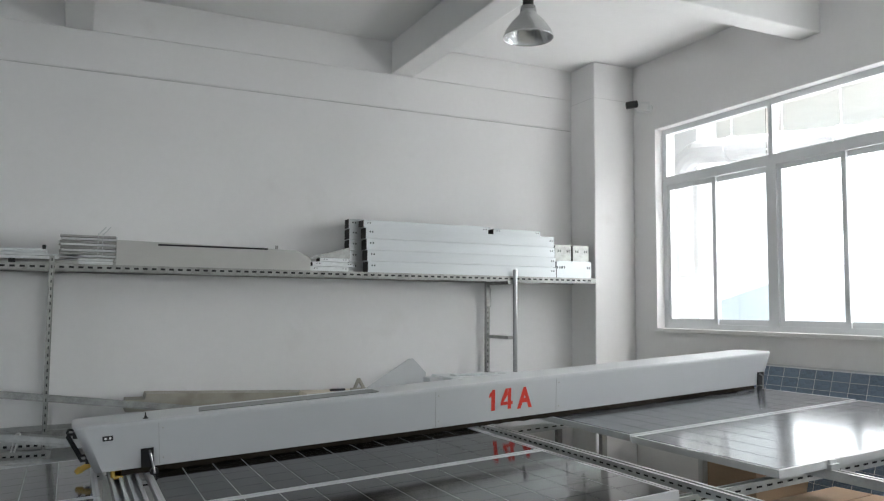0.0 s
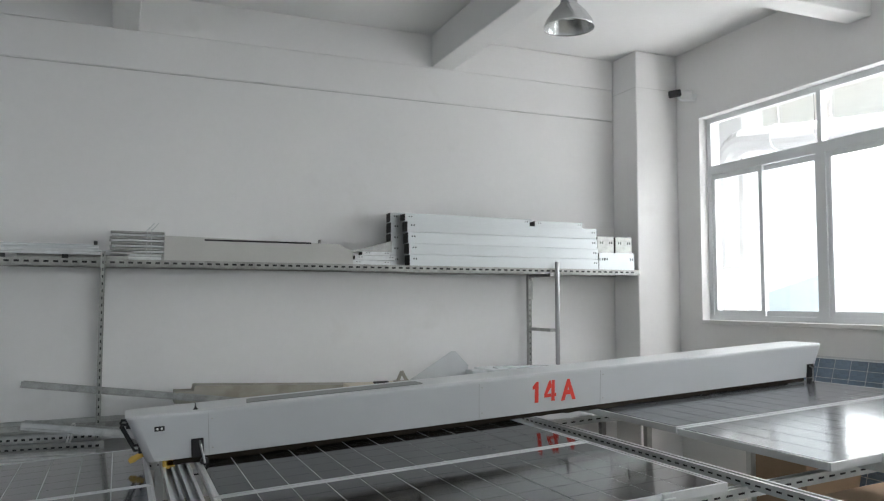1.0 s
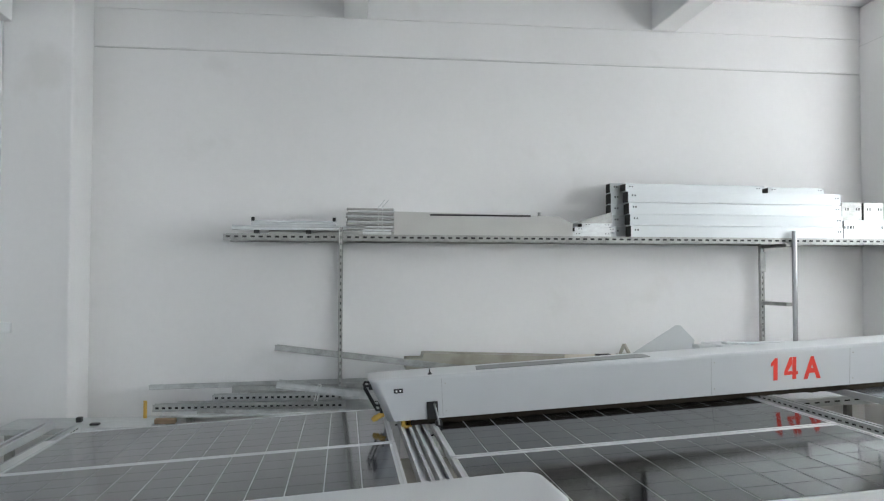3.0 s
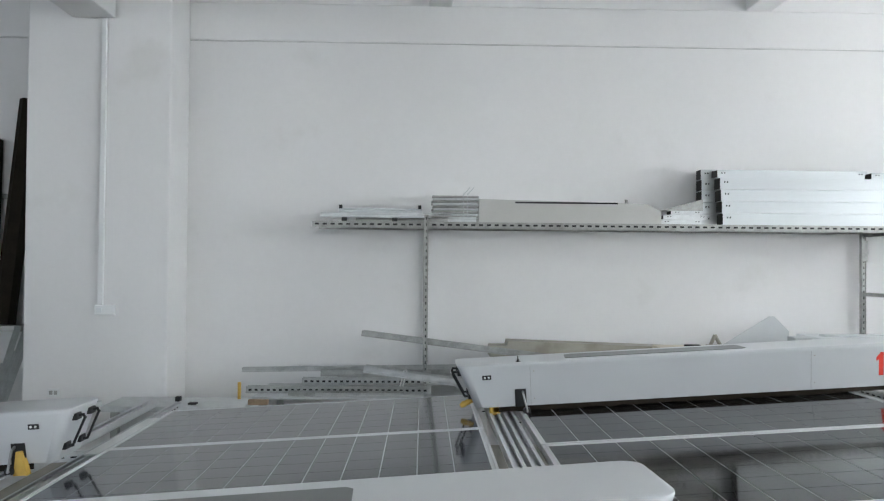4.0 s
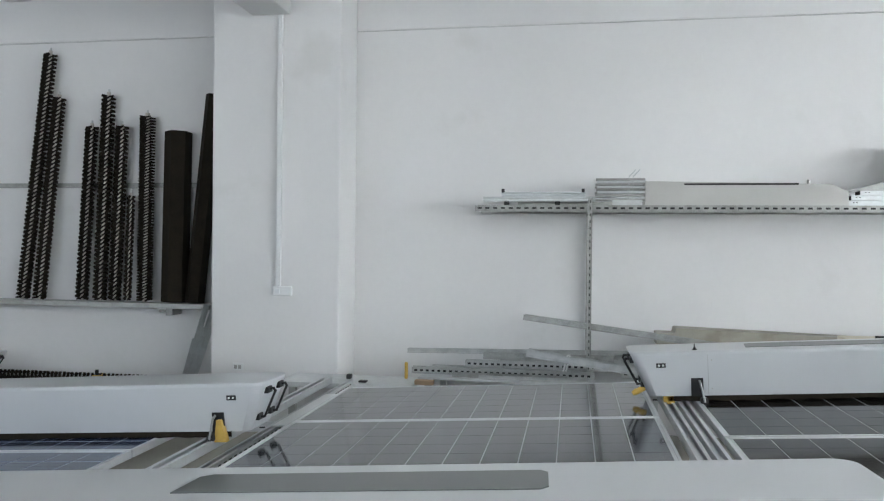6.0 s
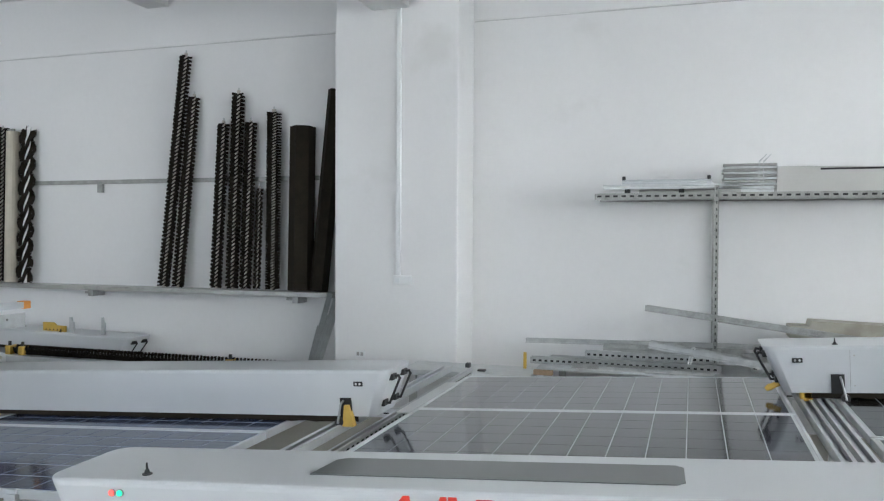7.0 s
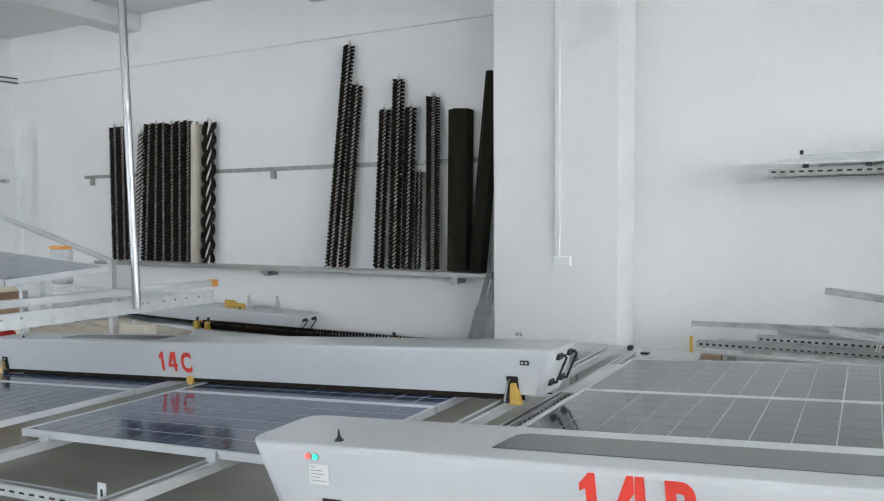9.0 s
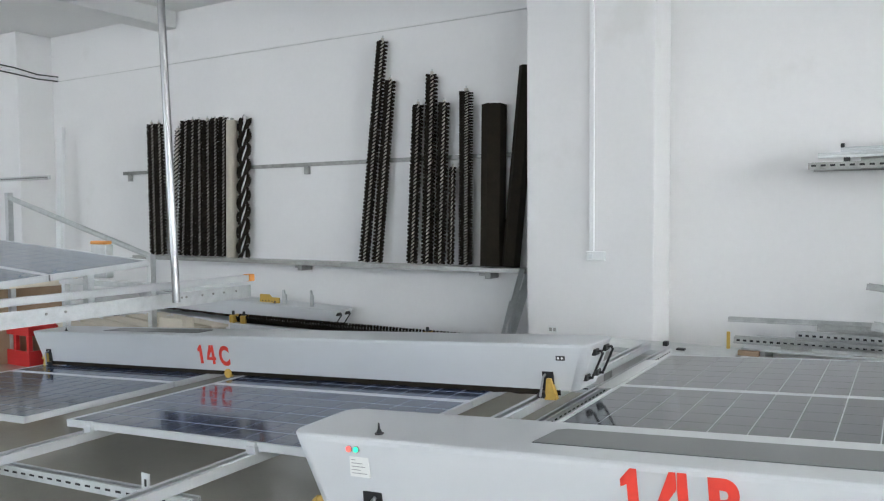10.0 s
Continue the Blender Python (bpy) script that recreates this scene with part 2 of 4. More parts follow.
for a, b, c, d in ((4.634, RIGHT_X - 0.004, 6.066, 6.069), (4.636, 4.639, 6.0695, WALL_Y - 0.004)):
    structure("trim", block(a, b, c, d, 3.772, 3.777), SEAM, "fine joint line round the corner column", "joint")


def wall_with_windows(name, axis, at, thick, lo, hi, openings, z0, z1, label):
    """A wall across axis with window openings through it."""
    bm = bmesh.new()

    def add(u0, u1, v0, v1):
        if axis == "x":
            box(bm, at, at + thick, u0, u1, v0, v1)
        else:
            box(bm, u0, u1, at, at + thick, v0, v1)
    cur = lo
    for u0, u1 in openings:
        add(cur, u0, 0, CEIL)
        add(u0, u1, 0, z0)
        add(u0, u1, z1, CEIL)
        cur = u1
    add(cur, hi, 0, CEIL)
    return structure(name, bm, PLASTER, label, "wall")


wall_with_windows("wall_east", "x", RIGHT_X, 0.24, NEAR_Y, WALL_Y, [(-5.0, -0.2), (0.72, 5.77)], 1.57, 3.45, "white plastered side wall with a long window")
wall_with_windows("wall_south", "y", NEAR_Y, -0.24, LEFT_X, RIGHT_X, [(-9.9, -5.3), (-4.3, 0.3)], 1.3, 3.5, "plain white wall with windows")
structure("wall_west", block(LEFT_X - 0.24, LEFT_X, NEAR_Y, WALL_Y, 0, CEIL), PLASTER, "plain white end wall", "wall")

# beams under the slab, running to the rear wall
for i, (a, b, z) in enumerate(((0.063, 0.255, 3.82), (2.69, 2.905, 3.83), (-2.62, -2.30, 3.54), (-5.2, -4.95, 3.9), (-8.1, -7.78, 3.92))):
    structure("beam_%d" % (i + 1), block(a, b, NEAR_Y, (6.0 if i == 2 else WALL_Y) - 0.032, z, CEIL - 0.002, 0.01), CEILING, "white painted concrete ceiling beam", "beam")
structure("beam_6", block(2.907, RIGHT_X - 0.002, 3.95, 4.15, 3.80, CEIL - 0.002, 0.01), CEILING, "white painted cross beam meeting the window wall", "beam")


def window_unit(name, x, y0, y1, z0, z1, label):
    """Aluminium window in the side wall: fixed top lights, sliding sashes below."""
    w = tagged(new(name), label, "window", kind="structure")
    bm = bmesh.new()
    d0, d1 = x + 0.09, x + 0.15
    f = 0.05
    box(bm, d0, d1, y0, y0 + f, z0, z1)
    box(bm, d0, d1, y1 - f, y1, z0, z1)
    box(bm, d0, d1, y0 + f, y1 - f, z0, z0 + f)
    box(bm, d0, d1, y0 + f, y1 - f, z1 - f, z1)
    zt = 2.91
    box(bm, d0 - 0.004, d1, y0 + f, y1 - f, zt, zt + 0.085)
    bays = 4
    step = (y1 - y0) / bays
    for i in range(1, bays):
        y = y1 - i * step
        box(bm, d0 - 0.008, d1, y - 0.045, y + 0.045, z0 + f, zt)
        box(bm, d0 - 0.006, d1, y - 0.02, y + 0.02, zt + 0.085, z1 - f)
    part("window_frame", bm, FRAME_WHITE, w)
    for i in range(bays):
        b1, b0 = y1 - i * step - 0.045, y1 - (i + 1) * step + 0.045
        mid = (b0 + b1) / 2
        for k, (a, b) in enumerate(((mid - 0.02, b1), (b0, mid + 0.02))):
            bm = bmesh.new()
            s0 = d0 + 0.008 + 0.022 * k
            s1 = s0 + 0.02
            for c in ((a, a + 0.04), (b - 0.04, b)):
                box(bm, s0, s1, c[0], c[1], z0 + f, zt)
            box(bm, s0, s1, a + 0.04, b - 0.04, z0 + f, z0 + f + 0.045)
            box(bm, s0, s1, a + 0.04, b - 0.04, zt - 0.045, zt)
            sash = part("sash", bm, FRAME_WHITE, w)
            pane = part("pane", block(s0 + 0.007, s0 + 0.012, a + 0.04, b - 0.04, z0 + f + 0.045, zt - 0.045), glass, sash)
            pane.visible_shadow = False
        pane = part("pane", block(d0 + 0.03, d0 + 0.036, b0 + 0.03, b1 - 0.03, zt + 0.085, z1 - f), glass, w)
        pane.visible_shadow = False
    bm = block(x - 0.02, x + 0.088, y0 + 0.002, y1 - 0.002, z0 - 0.03, z0 + 0.006, 0.004)
    part("window_sill", bm, PLASTER, w, "plastered window sill")
    return w


window_unit("window_1", RIGHT_X, 0.72, 5.77, 1.57, 3.45, "long white aluminium window with sliding sashes")
window_unit("window_2", RIGHT_X, -5.0, -0.2, 1.57, 3.45, "long white aluminium window with sliding sashes")

# ---- outside the window ----
structure("ground", block(-60, 80, -60, 80, -0.6, -0.25), material("pale_yard", (0.5, 0.5, 0.48), 0.9, vary=0.1, scale=0.4), "pale concrete yard outside", "ground")
grow_since(before)

# ---- solar panels on their rails ----
PZ, PB = 0.823, 0.06
TILT = -math.degrees(math.atan(PB))


def on_slope(x, y, up=0.0):
    """A pose on the sloping row of panels, x along the row."""
    return pose(x, y, PZ + PB * x + up, 0, TILT, 0)


CELL_MESH = {}


def cell_mesh(key, w, d, mat):
    if key not in CELL_MESH:
        bm = block(-w / 2, w / 2, -d / 2, d / 2, -0.0015, 0.0005)
        CELL_MESH[key] = mesh_of("cell", bm, mat)
    return CELL_MESH[key]


def solar_panel(m, label, mat, key, wide=1.97, deep=1.035, nx=12, ny=6, sheet=None):
    """Framed panel with its cells; origin at the front left top corner."""
    p = thing("solar_panel", label, "solar panel", m, "solar panels on the test rails")
    r, h = 0.014, 0.035
    bm = bmesh.new()
    box(bm, 0, wide, 0, r, -h, 0.003, 0.0015)
    box(bm, 0, wide, deep - r, deep, -h, 0.003, 0.0015)
    box(bm, 0, r, r, deep - r, -h, 0.003, 0.0015)
    box(bm, wide - r, wide, r, deep - r, -h, 0.003, 0.0015)
    part("frame", bm, ALU, p)
    part("backsheet", block(r, wide - r, r, deep - r, -0.008, -0.001), sheet or BACKSHEET, p)
    mx, my = 0.028, 0.022
    px, py = (wide - 2 * mx) / nx, (deep - 2 * my) / ny
    me = cell_mesh((key, nx, ny), px - (0.0085 if key == 'blue' else 0.005), py - (0.0115 if key == 'blue' else 0.003), mat)
    for i in range(nx):
        for j in range(ny):
            shared("cell", me, p, mx + (i + 0.5) * px, my + (j + 0.5) * py, 0.0)
    return p


GREY_LABEL = "dark monocrystalline solar panel in an aluminium frame"
BLUE_LABEL = "blue polycrystalline solar panel in an aluminium frame"
for x, y, lab, mat, key in (
        (-1.60, 4.205, GREY_LABEL, CELL, "dark"), (-1.60, 3.155, GREY_LABEL, CELL, "dark"),
        (0.60, 3.775, GREY_LABEL, CELL_DEEP, "deep"), (0.60, 2.715, GREY_LABEL, CELL_DEEP, "deep"),
        # by the window: dark cells with reflected glare painted in
        (3.17, 3.775, GREY_LABEL, CELL_GLARE, "glare"), (3.15, 2.705, GREY_LABEL, CELL_GLARE, "glare"),
        (-4.16, 2.55, BLUE_LABEL, CELL_BLUE, "blue"), (-4.16, 3.60, BLUE_LABEL, CELL_BLUE, "blue"),
        (-4.26, 4.80, GREY_LABEL, CELL, "dark"),
        (-6.45, 2.50, BLUE_LABEL, CELL_BLUE, "blue"), (-6.45, 3.55, BLUE_LABEL, CELL_BLUE, "blue"), (-7.05, 4.80, GREY_LABEL, CELL, "dark")):
    # the dark sheet drops the cell grid, as the window glare would
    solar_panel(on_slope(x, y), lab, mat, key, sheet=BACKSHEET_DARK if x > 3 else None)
# panels leaning on the window wall, on a timber
timber = thing("timber_beam", "rough timber on the floor under the leaning panels", "timber", pose(5.16, 0.95, 0))
part("beam", block(0.2, 0.5, -0.6, 4.5, 0.0, 0.258, 0.01), WOOD, timber)
# the panels themselves
for k in (0, 1):
    solar_panel(pose(5.52, 5.45 - 1.99 * k, 0.285, 73, 0, -90), "blue solar panel leaning against the window wall", CELL_PALE, "pale", ny=12)



def slotted_rail(name, label, a, b, w, h, mat, slots=0.0, category="rail", group="support rails"):
    """Folded channel from a to b with its open side up, and a row of slots in its near flank."""
    a, b = Vector(a), Vector(b)
    d = b - a
    turn = d.to_track_quat("X", "Z").to_matrix().to_4x4()
    r = thing(name, label, category, Matrix.Translation(a) @ turn, group)
    bm = extrude_outline(bmesh.new(), channel(w, h, 0.004), "x", 0, d.length)
    part("channel", bm, mat, r)
    if slots:
        bm = bmesh.new()
        k = int((d.length - 0.05) / slots)
        for i in range(k):
            for s in (-1, 1):
                u = 0.04 + i * slots
                box(bm, u, u + slots * 0.5, s * (w / 2 + 0.0008) - 0.001, s * (w / 2 + 0.0008) + 0.001, h * 0.42, h * 0.6)
        part("slot_row", bm, HOLE, r)
    return r


def zp(x, up=0.0):
    return PZ + PB * x + up


# rails that run from front to rear between the panels
RAIL = "galvanised channel rail running between the panel rows"
for x, y0, y1, up, w, sl in ((0.455, 1.7, 5.25, -0.045, 0.06, 0), (0.535, 1.7, 5.25, -0.045, 0.06, 0),
                             (-1.90, 2.5, 5.75, -0.045, 0.07, 0), (-1.77, 1.75, 5.9, -0.10, 0.05, 0.06),
                             (2.86, 1.2, 5.3, -0.10, 0.06, 0.06), (-2.75, 0.9, 5.8, -0.085, 0.07, 0), (-3.95, 0.9, 5.8, -0.085, 0.07, 0),
                             (-5.0, 1.3, 5.8, -0.085, 0.07, 0), (-6.1, 1.3, 5.8, -0.085, 0.07, 0),
                             (-1.25, 1.7, 5.3, -0.085, 0.06, 0), (0.05, 1.7, 5.3, -0.085, 0.06, 0), (0.95, 1.7, 5.0, -0.085, 0.06, 0), (2.25, 1.7, 5.0, -0.085, 0.06, 0),
                             (3.5, 1.6, 5.0, -0.085, 0.06, 0), (4.7, 1.6, 5.0, -0.085, 0.06, 0)):
    slotted_rail("rail", RAIL, (x, y0, zp(x, up)), (x, y1, zp(x, up)), w, 0.045, ALU if x < -1.7 or 0.4 < x < 0.6 else ZINC, sl)
bm = block(-0.03, 0.03, -0.022, 0.002, -0.05, -0.012, 0.003)
box(bm, -0.022, 0.022, -0.012, 0.012, -0.014, 0.006, 0.003)
CLAMP = mesh_of("end_clamp", bm, ALU)
for x, y in ((-3.95, 2.55), (-2.75, 2.55), (-5.0, 2.5), (-6.1, 2.5), (0.95, 2.715), (2.25, 2.715), (3.5, 2.705), (4.7, 2.705)):
    ob = new("end_clamp", CLAMP)
    ob.matrix_basis = on_slope(x, y)
    tagged(ob, "small aluminium clamp holding the panel edge", "clamp", "end clamps on the panels")
wb = thing("white_board", "white board lying on the rails beside the panel", "board", on_slope(-1.745, 4.27, -0.045))
part("board", block(0, 0.135, 0, 0.95, 0, 0.01, 0.002), PVC, wb)
br = thing("upright_bracket", "small upright galvanised plate with a slot", "bracket", pose(-2.86, 2.06, zp(-2.86, -0.135)))
part("plate", block(-0.025, 0.025, -0.004, 0.0, 0.0, 0.13, 0.001), ZINC, br)
part("slot", block(-0.006, 0.006, -0.0055, -0.003, 0.075, 0.105), HOLE, br)
# cross beams with slots, along the row, on legs
CROSS = "slotted galvanised cross beam under the panels"
for x0, x1, y, up in ((-6.6, -2.6, 2.09, -0.135), (-6.6, -1.7, 4.6, -0.14), (-1.7, 0.5, 3.3, -0.14), (-1.7, 0.6, 5.26, -0.14), (0.5, 5.0, 2.9, -0.14), (0.5, 5.0, 4.85, -0.14)):
    slotted_rail("cross_beam", CROSS, (x0, y, zp(x0, up)), (x1, y, zp(x1, up)), 0.05, 0.05, ZINC, 0.07, "beam", "cross beams of the test stand")
    n = 3 if x1 - x0 > 3 else 2
    for i in range(n):
        x = x0 + 0.15 + (x1 - x0 - 0.3) * i / (n - 1)
        leg = thing("support_leg", "galvanised support leg standing on the floor", "leg", pose(x, y + 0.06, 0), "legs of the test stand")
        bm = extrude_outline(bmesh.new(), channel(0.05, 0.05, 0.004), "z", 0.006, zp(x, up))
        part("post", bm, ZINC, leg)
        part("foot_plate", block(-0.06, 0.06, -0.04, 0.08, 0, 0.006), ZINC, leg)

# ---- cleaning robots ----


def lettering(text, size, mat, parent, x, y, z, lean=0.0, squeeze=0.78, heavy=0.007):
    """Stencilled characters, with the thin bridges that a stencil leaves."""
    if not text.strip():
        return
    h = 0.74 * size
    pen = 0.0
    for ch in text:
        bm = bmesh.new()
        if ch == "1":
            pts = [(0.012, h - 0.03), (0.038, h), (0.055, h), (0.055, 0), (0.028, 0), (0.028, h - 0.042), (0.012, h - 0.05)]
            extrude_outline(bm, [(u, v) for u, v in pts], "y", -0.0008, 0.0008)
            wide = 0.062
        elif ch == "4":
            extrude_outline(bm, [(0.052, h), (0.036, h), (0, 0.05), (0, 0.028), (0.0515, 0.028), (0.0515, 0.05), (0.022, 0.05), (0.0515, h * 0.68)], "y", -0.0008, 0.0008)
            extrude_outline(bm, [(0.053, 0), (0.078, 0), (0.078, 0.028), (0.09, 0.028), (0.09, 0.05), (0.078, 0.05), (0.078, h), (0.056, h), (0.053, h * 0.7)], "y", -0.0008, 0.0008)
            wide = 0.09
        else:
            bm.free()
            cu = bpy.data.curves.new("lettering", "FONT")
            cu.body, cu.size, cu.extrude, cu.offset = ch, size, 0.0008, heavy
            tmp = new("lettering", cu)
            me = bpy.data.meshes.new_from_object(tmp)
            bpy.data.objects.remove(tmp)
            bm = bmesh.new()
            bm.from_mesh(me)
            lo = min(v.co.x for v in bm.verts)
            bmesh.ops.transform(bm, matrix=pose(0, 0, 0, 90, 0, 0) @ Matrix.Diagonal((squeeze, 1, 1, 1)) @ Matrix.Translation((-lo, 0, 0)), verts=bm.verts[:])
            wide = max(v.co.x for v in bm.verts)
        ob = part("lettering", bm, mat, parent)
        ob.matrix_basis = pose(x + pen, y, z, lean, 0, 0)
        pen += wide + 0.036


def robot(m, length, deep, high, text, text_x, plate, ports, wheel_x, bolt_x, label, leds=False, text_z=0.06, guard=True):
    """Bar-shaped cleaning robot: white shell over a dark brush, wheels on the rails."""
    rb = thing("cleaning_robot", label, "robot", m, "panel cleaning robots")
    z0, z1, s = 0.035, high, 0.1
    FACE = math.degrees(math.atan2(0.03, z1 - 0.02 - z0))
    # shell: rounded plan, ends leaning inwards to the bottom
    bm = bmesh.new()

    def ring(e0, e1, f, z, r):
        pts = []
        for cx, cy, a0 in ((e1 - r, f + r, -90), (e1 - r, deep - f - r, 0), (e0 + r, deep - f - r, 90), (e0 + r, f + r, 180)):
            for k in range(6):
                a = radians(a0 + 90 * k / 5)
                pts.append(bm.verts.new((cx + r * math.cos(a), cy + r * math.sin(a), z)))
        return pts
    rings = [ring(s, length - s, 0.03, z0, 0.04), ring(0.012, length - 0.012, 0.0, z1 - 0.02, 0.05), ring(0.004, length - 0.004, 0.001, z1 - 0.008, 0.055),
             ring(0.002, length - 0.002, 0.006, z1 - 0.002, 0.06), ring(0.012, length - 0.012, 0.016, z1, 0.065)]
    for a, b in zip(rings, rings[1:]):
        for i in range(24):
            bm.faces.new((a[i], a[(i + 1) % 24], b[(i + 1) % 24], b[i]))
    bm.faces.new(rings[-1])
    bm.faces.new(rings[0][::-1])
    bmesh.ops.recalc_face_normals(bm, faces=bm.faces[:])
    shell = part("shell", bm, SHELL, rb)
    for f in shell.data.polygons:
        f.use_smooth = len(f.vertices) == 4 and f.area < 0.01 and abs(f.normal.z) < 0.98
    # seams of the end caps and the middle joint
    for x in ([0.42, length / 2 - 0.45, length / 2 + 0.45] if not guard else []):
        seam = part("seam", block(x - 0.0008, x + 0.0008, -0.0012, 0.004, 0.004, z1 - z0 - 0.02), INK, rb)
        seam.matrix_basis = pose(0, 0.03, z0, FACE, 0, 0)
        bm = bmesh.new()
        for zz in (z0 + 0.04, z1 - 0.05):
            yf = 0.03 * (z1 - 0.02 - zz) / (z1 - 0.02 - z0)
            tube(bm, (x + 0.02, yf - 0.003, zz), (x + 0.02, yf + 0.004, zz), 0.004, seg=8)
        part("screw", bm, STEEL_DARK, rb)
    # brush under the shell
    bm = tube(bmesh.new(), (0.25, deep / 2, 0.045), (length - 0.25, deep / 2, 0.045), 0.042, seg=14)
    part("brush", bm, BRISTLE, rb, "black bristle roller brush")
    bm = bmesh.new()
    jit = random.Random(int(length * 10))
    for yy in (0.03, deep - 0.036):
        pts = [(0.2, z0 + 0.012)]
        x = 0.2
        while x < length - 0.2:
            pts.append((x, jit.uniform(0.002, 0.012)))
            x += 0.05
        pts += [(length - 0.2, z0 + 0.012)]
        extrude_outline(bm, pts, "y", yy, yy + 0.006)
    part("brush_skirt", bm, BRISTLE, rb, "fringe of black bristles along both sides")
    # dark strip on the top
    x0, x1 = plate
    bm = bmesh.new()
    y0, y1 = deep * 0.28, deep * 0.74
    c = 0.05
    extrude_outline(bm, [(x0, y0), (x1 - 0.02, y0), (x1, y0 + 0.02), (x1, y1 - 0.02), (x1 - 0.02, y1), (x0 + c, y1), (x0 + c * 0.4, y1 - 0.02)], "z", z1 - 0.002, z1 + 0.003)
    part("solar_strip", bm, PLATE, rb, "dark grey solar strip set into the top")
    # antenna bolt
    bm = tube(bmesh.new(), (bolt_x, deep * 0.16, z1), (bolt_x, deep * 0.16, z1 + 0.004), 0.014)
    tube(bm, (bolt_x, deep * 0.16, z1 + 0.004), (bolt_x, deep * 0.16, z1 + 0.014), 0.009, 0.006)
    tube(bm, (bolt_x, deep * 0.16, z1 + 0.014), (bolt_x, deep * 0.16, z1 + 0.034), 0.004, 0.0025)
    part("antenna", bm, DARK, rb, "short black antenna on a nut")
    for x in ports:
        port = part("port", block(x - 0.026, x + 0.026, 0.003, 0.02, z1 - 0.088, z1 - 0.062, 0.003), DARK, rb, "small black sensor plate")
        for dx in (-0.011, 0.011):
            part("sensor", tube(bmesh.new(), (x + dx, 0.0005, z1 - 0.075), (x + dx, 0.004, z1 - 0.075), 0.006, seg=10), PAPER, port)
    for x in wheel_x:
        part("slot", block(x - 0.032, x + 0.032, 0.012, 0.05, z0, z0 + 0.1), HOLE, rb)
        sg = 1 if x < length / 2 else -1
        bm = bmesh.new()
        for a, b in (((x + sg * 0.012, -0.02, z0 + 0.075), (x + sg * 0.03, -0.03, 0.012)), ((x + sg * 0.012, -0.02, z0 + 0.075), (x + sg * 0.012, 0.01, z0 + 0.085)), ((x + sg * 0.03, -0.03, 0.012), (x + sg * 0.03, 0.02, 0.012))):
            tube(bm, a, b, 0.006, seg=8)
        fork = part("wheel_fork", bm, CHROME, rb)
        bm = tube(bmesh.new(), (x + sg * 0.03, -0.02, 0.012), (x + sg * 0.03, 0.012, 0.012), 0.022, seg=16)
        part("wheel", bm, DARK, fork)
        bm = bmesh.new()
        if not guard and sg < 0:
            box(bm, x - 0.02, x + 0.02, 0.02, 0.05, z0 - 0.03, z0 + 0.02, 0.004)
        elif not guard:
            box(bm, x - sg * 0.15 - 0.03, x - sg * 0.15 + 0.03, 0.03, 0.09, -0.012, z0 + 0.02, 0.008)
        else:
            extrude_outline(bm, [(x - 0.036 - sg * 0.02, -0.012), (x + 0.03 - sg * 0.02, -0.012), (x + 0.012 - sg * 0.012, z0 + 0.065), (x - 0.012 - sg * 0.012, z0 + 0.065)], "y", -0.008, 0.03)
        part("drive_guard", bm, YELLOW if guard or sg > 0 else ZINC_DULL, rb)
    if length > 4 and guard:
        x = length / 2 - 0.18
        bm = tube(bmesh.new(), (x, 0.02, 0.02), (x, 0.05, 0.02), 0.032, seg=18)
        part("middle_wheel", bm, YELLOW, rb, "yellow middle wheel")
    # handles on both ends
    for end, sg in ((0.0, 1), (length, -1)):
        for yy in (0.07, deep - 0.13):
            bm = bmesh.new()
            slope = s / (z1 - z0)
            x_top, x_low = end + sg * 0.05 * slope, end + sg * 0.19 * slope
            o = -sg * 0.04
            yc = yy + 0.03
            path = [(x_top, z1 - 0.05), (x_top + o * 0.8, z1 - 0.045), (x_top + o, z1 - 0.06), (x_low + o, z1 - 0.175), (x_low + o * 0.8, z1 - 0.19), (x_low, z1 - 0.19)]
            for (xa, za), (xb, zb) in zip(path, path[1:]):
                tube(bm, (xa, yc, za), (xb, yc, zb), 0.0065, seg=8)
                box(bm, xb - 0.006, xb + 0.006, yc - 0.006, yc + 0.006, zb - 0.006, zb + 0.006, 0.002)
            box(bm, x_top - 0.014, x_top + 0.014, yc - 0.03, yc + 0.03, z1 - 0.068, z1 - 0.035, 0.004)
            box(bm, x_low - 0.014, x_low + 0.014, yc - 0.03, yc + 0.03, z1 - 0.205, z1 - 0.172, 0.004)
            part("handle", bm, DARK, rb, "black folding handle")
        if sg == 1:
            xc = end + sg * 0.09
            bm = tube(bmesh.new(), (xc, 0.1, 0.075), (xc - sg * 0.05, 0.09, 0.055), 0.016)
            tube(bm, (xc - sg * 0.05, 0.09, 0.055), (xc - sg * 0.075, 0.085, 0.042), 0.02, 0.012)
            part("plug", bm, YELLOW, rb, "yellow connector plug")
    lettering(text, 0.185, RED, rb, text_x, 0.03 * (z1 - 0.02 - text_z) / (z1 - 0.02 - z0) - 0.0015, text_z, FACE)
    if leds:
        for dx, mt in ((-0.0, LED_RED), (0.026, LED_GREEN)):
            x = 0.235 + dx
            bez = part("led_bezel", tube(bmesh.new(), (x, -0.002, z1 - 0.036), (x, 0.006, z1 - 0.036), 0.011, seg=14), CHROME, rb)
            part("led", tube(bmesh.new(), (x, -0.005, z1 - 0.036), (x, -0.001, z1 - 0.036), 0.0085, seg=12), mt, bez)
        lab = part("rating_label", block(0.232, 0.30, 0.004, 0.02, z1 - 0.12, z1 - 0.06), PAPER, rb, "small white rating label with grey print")
        bm = bmesh.new()
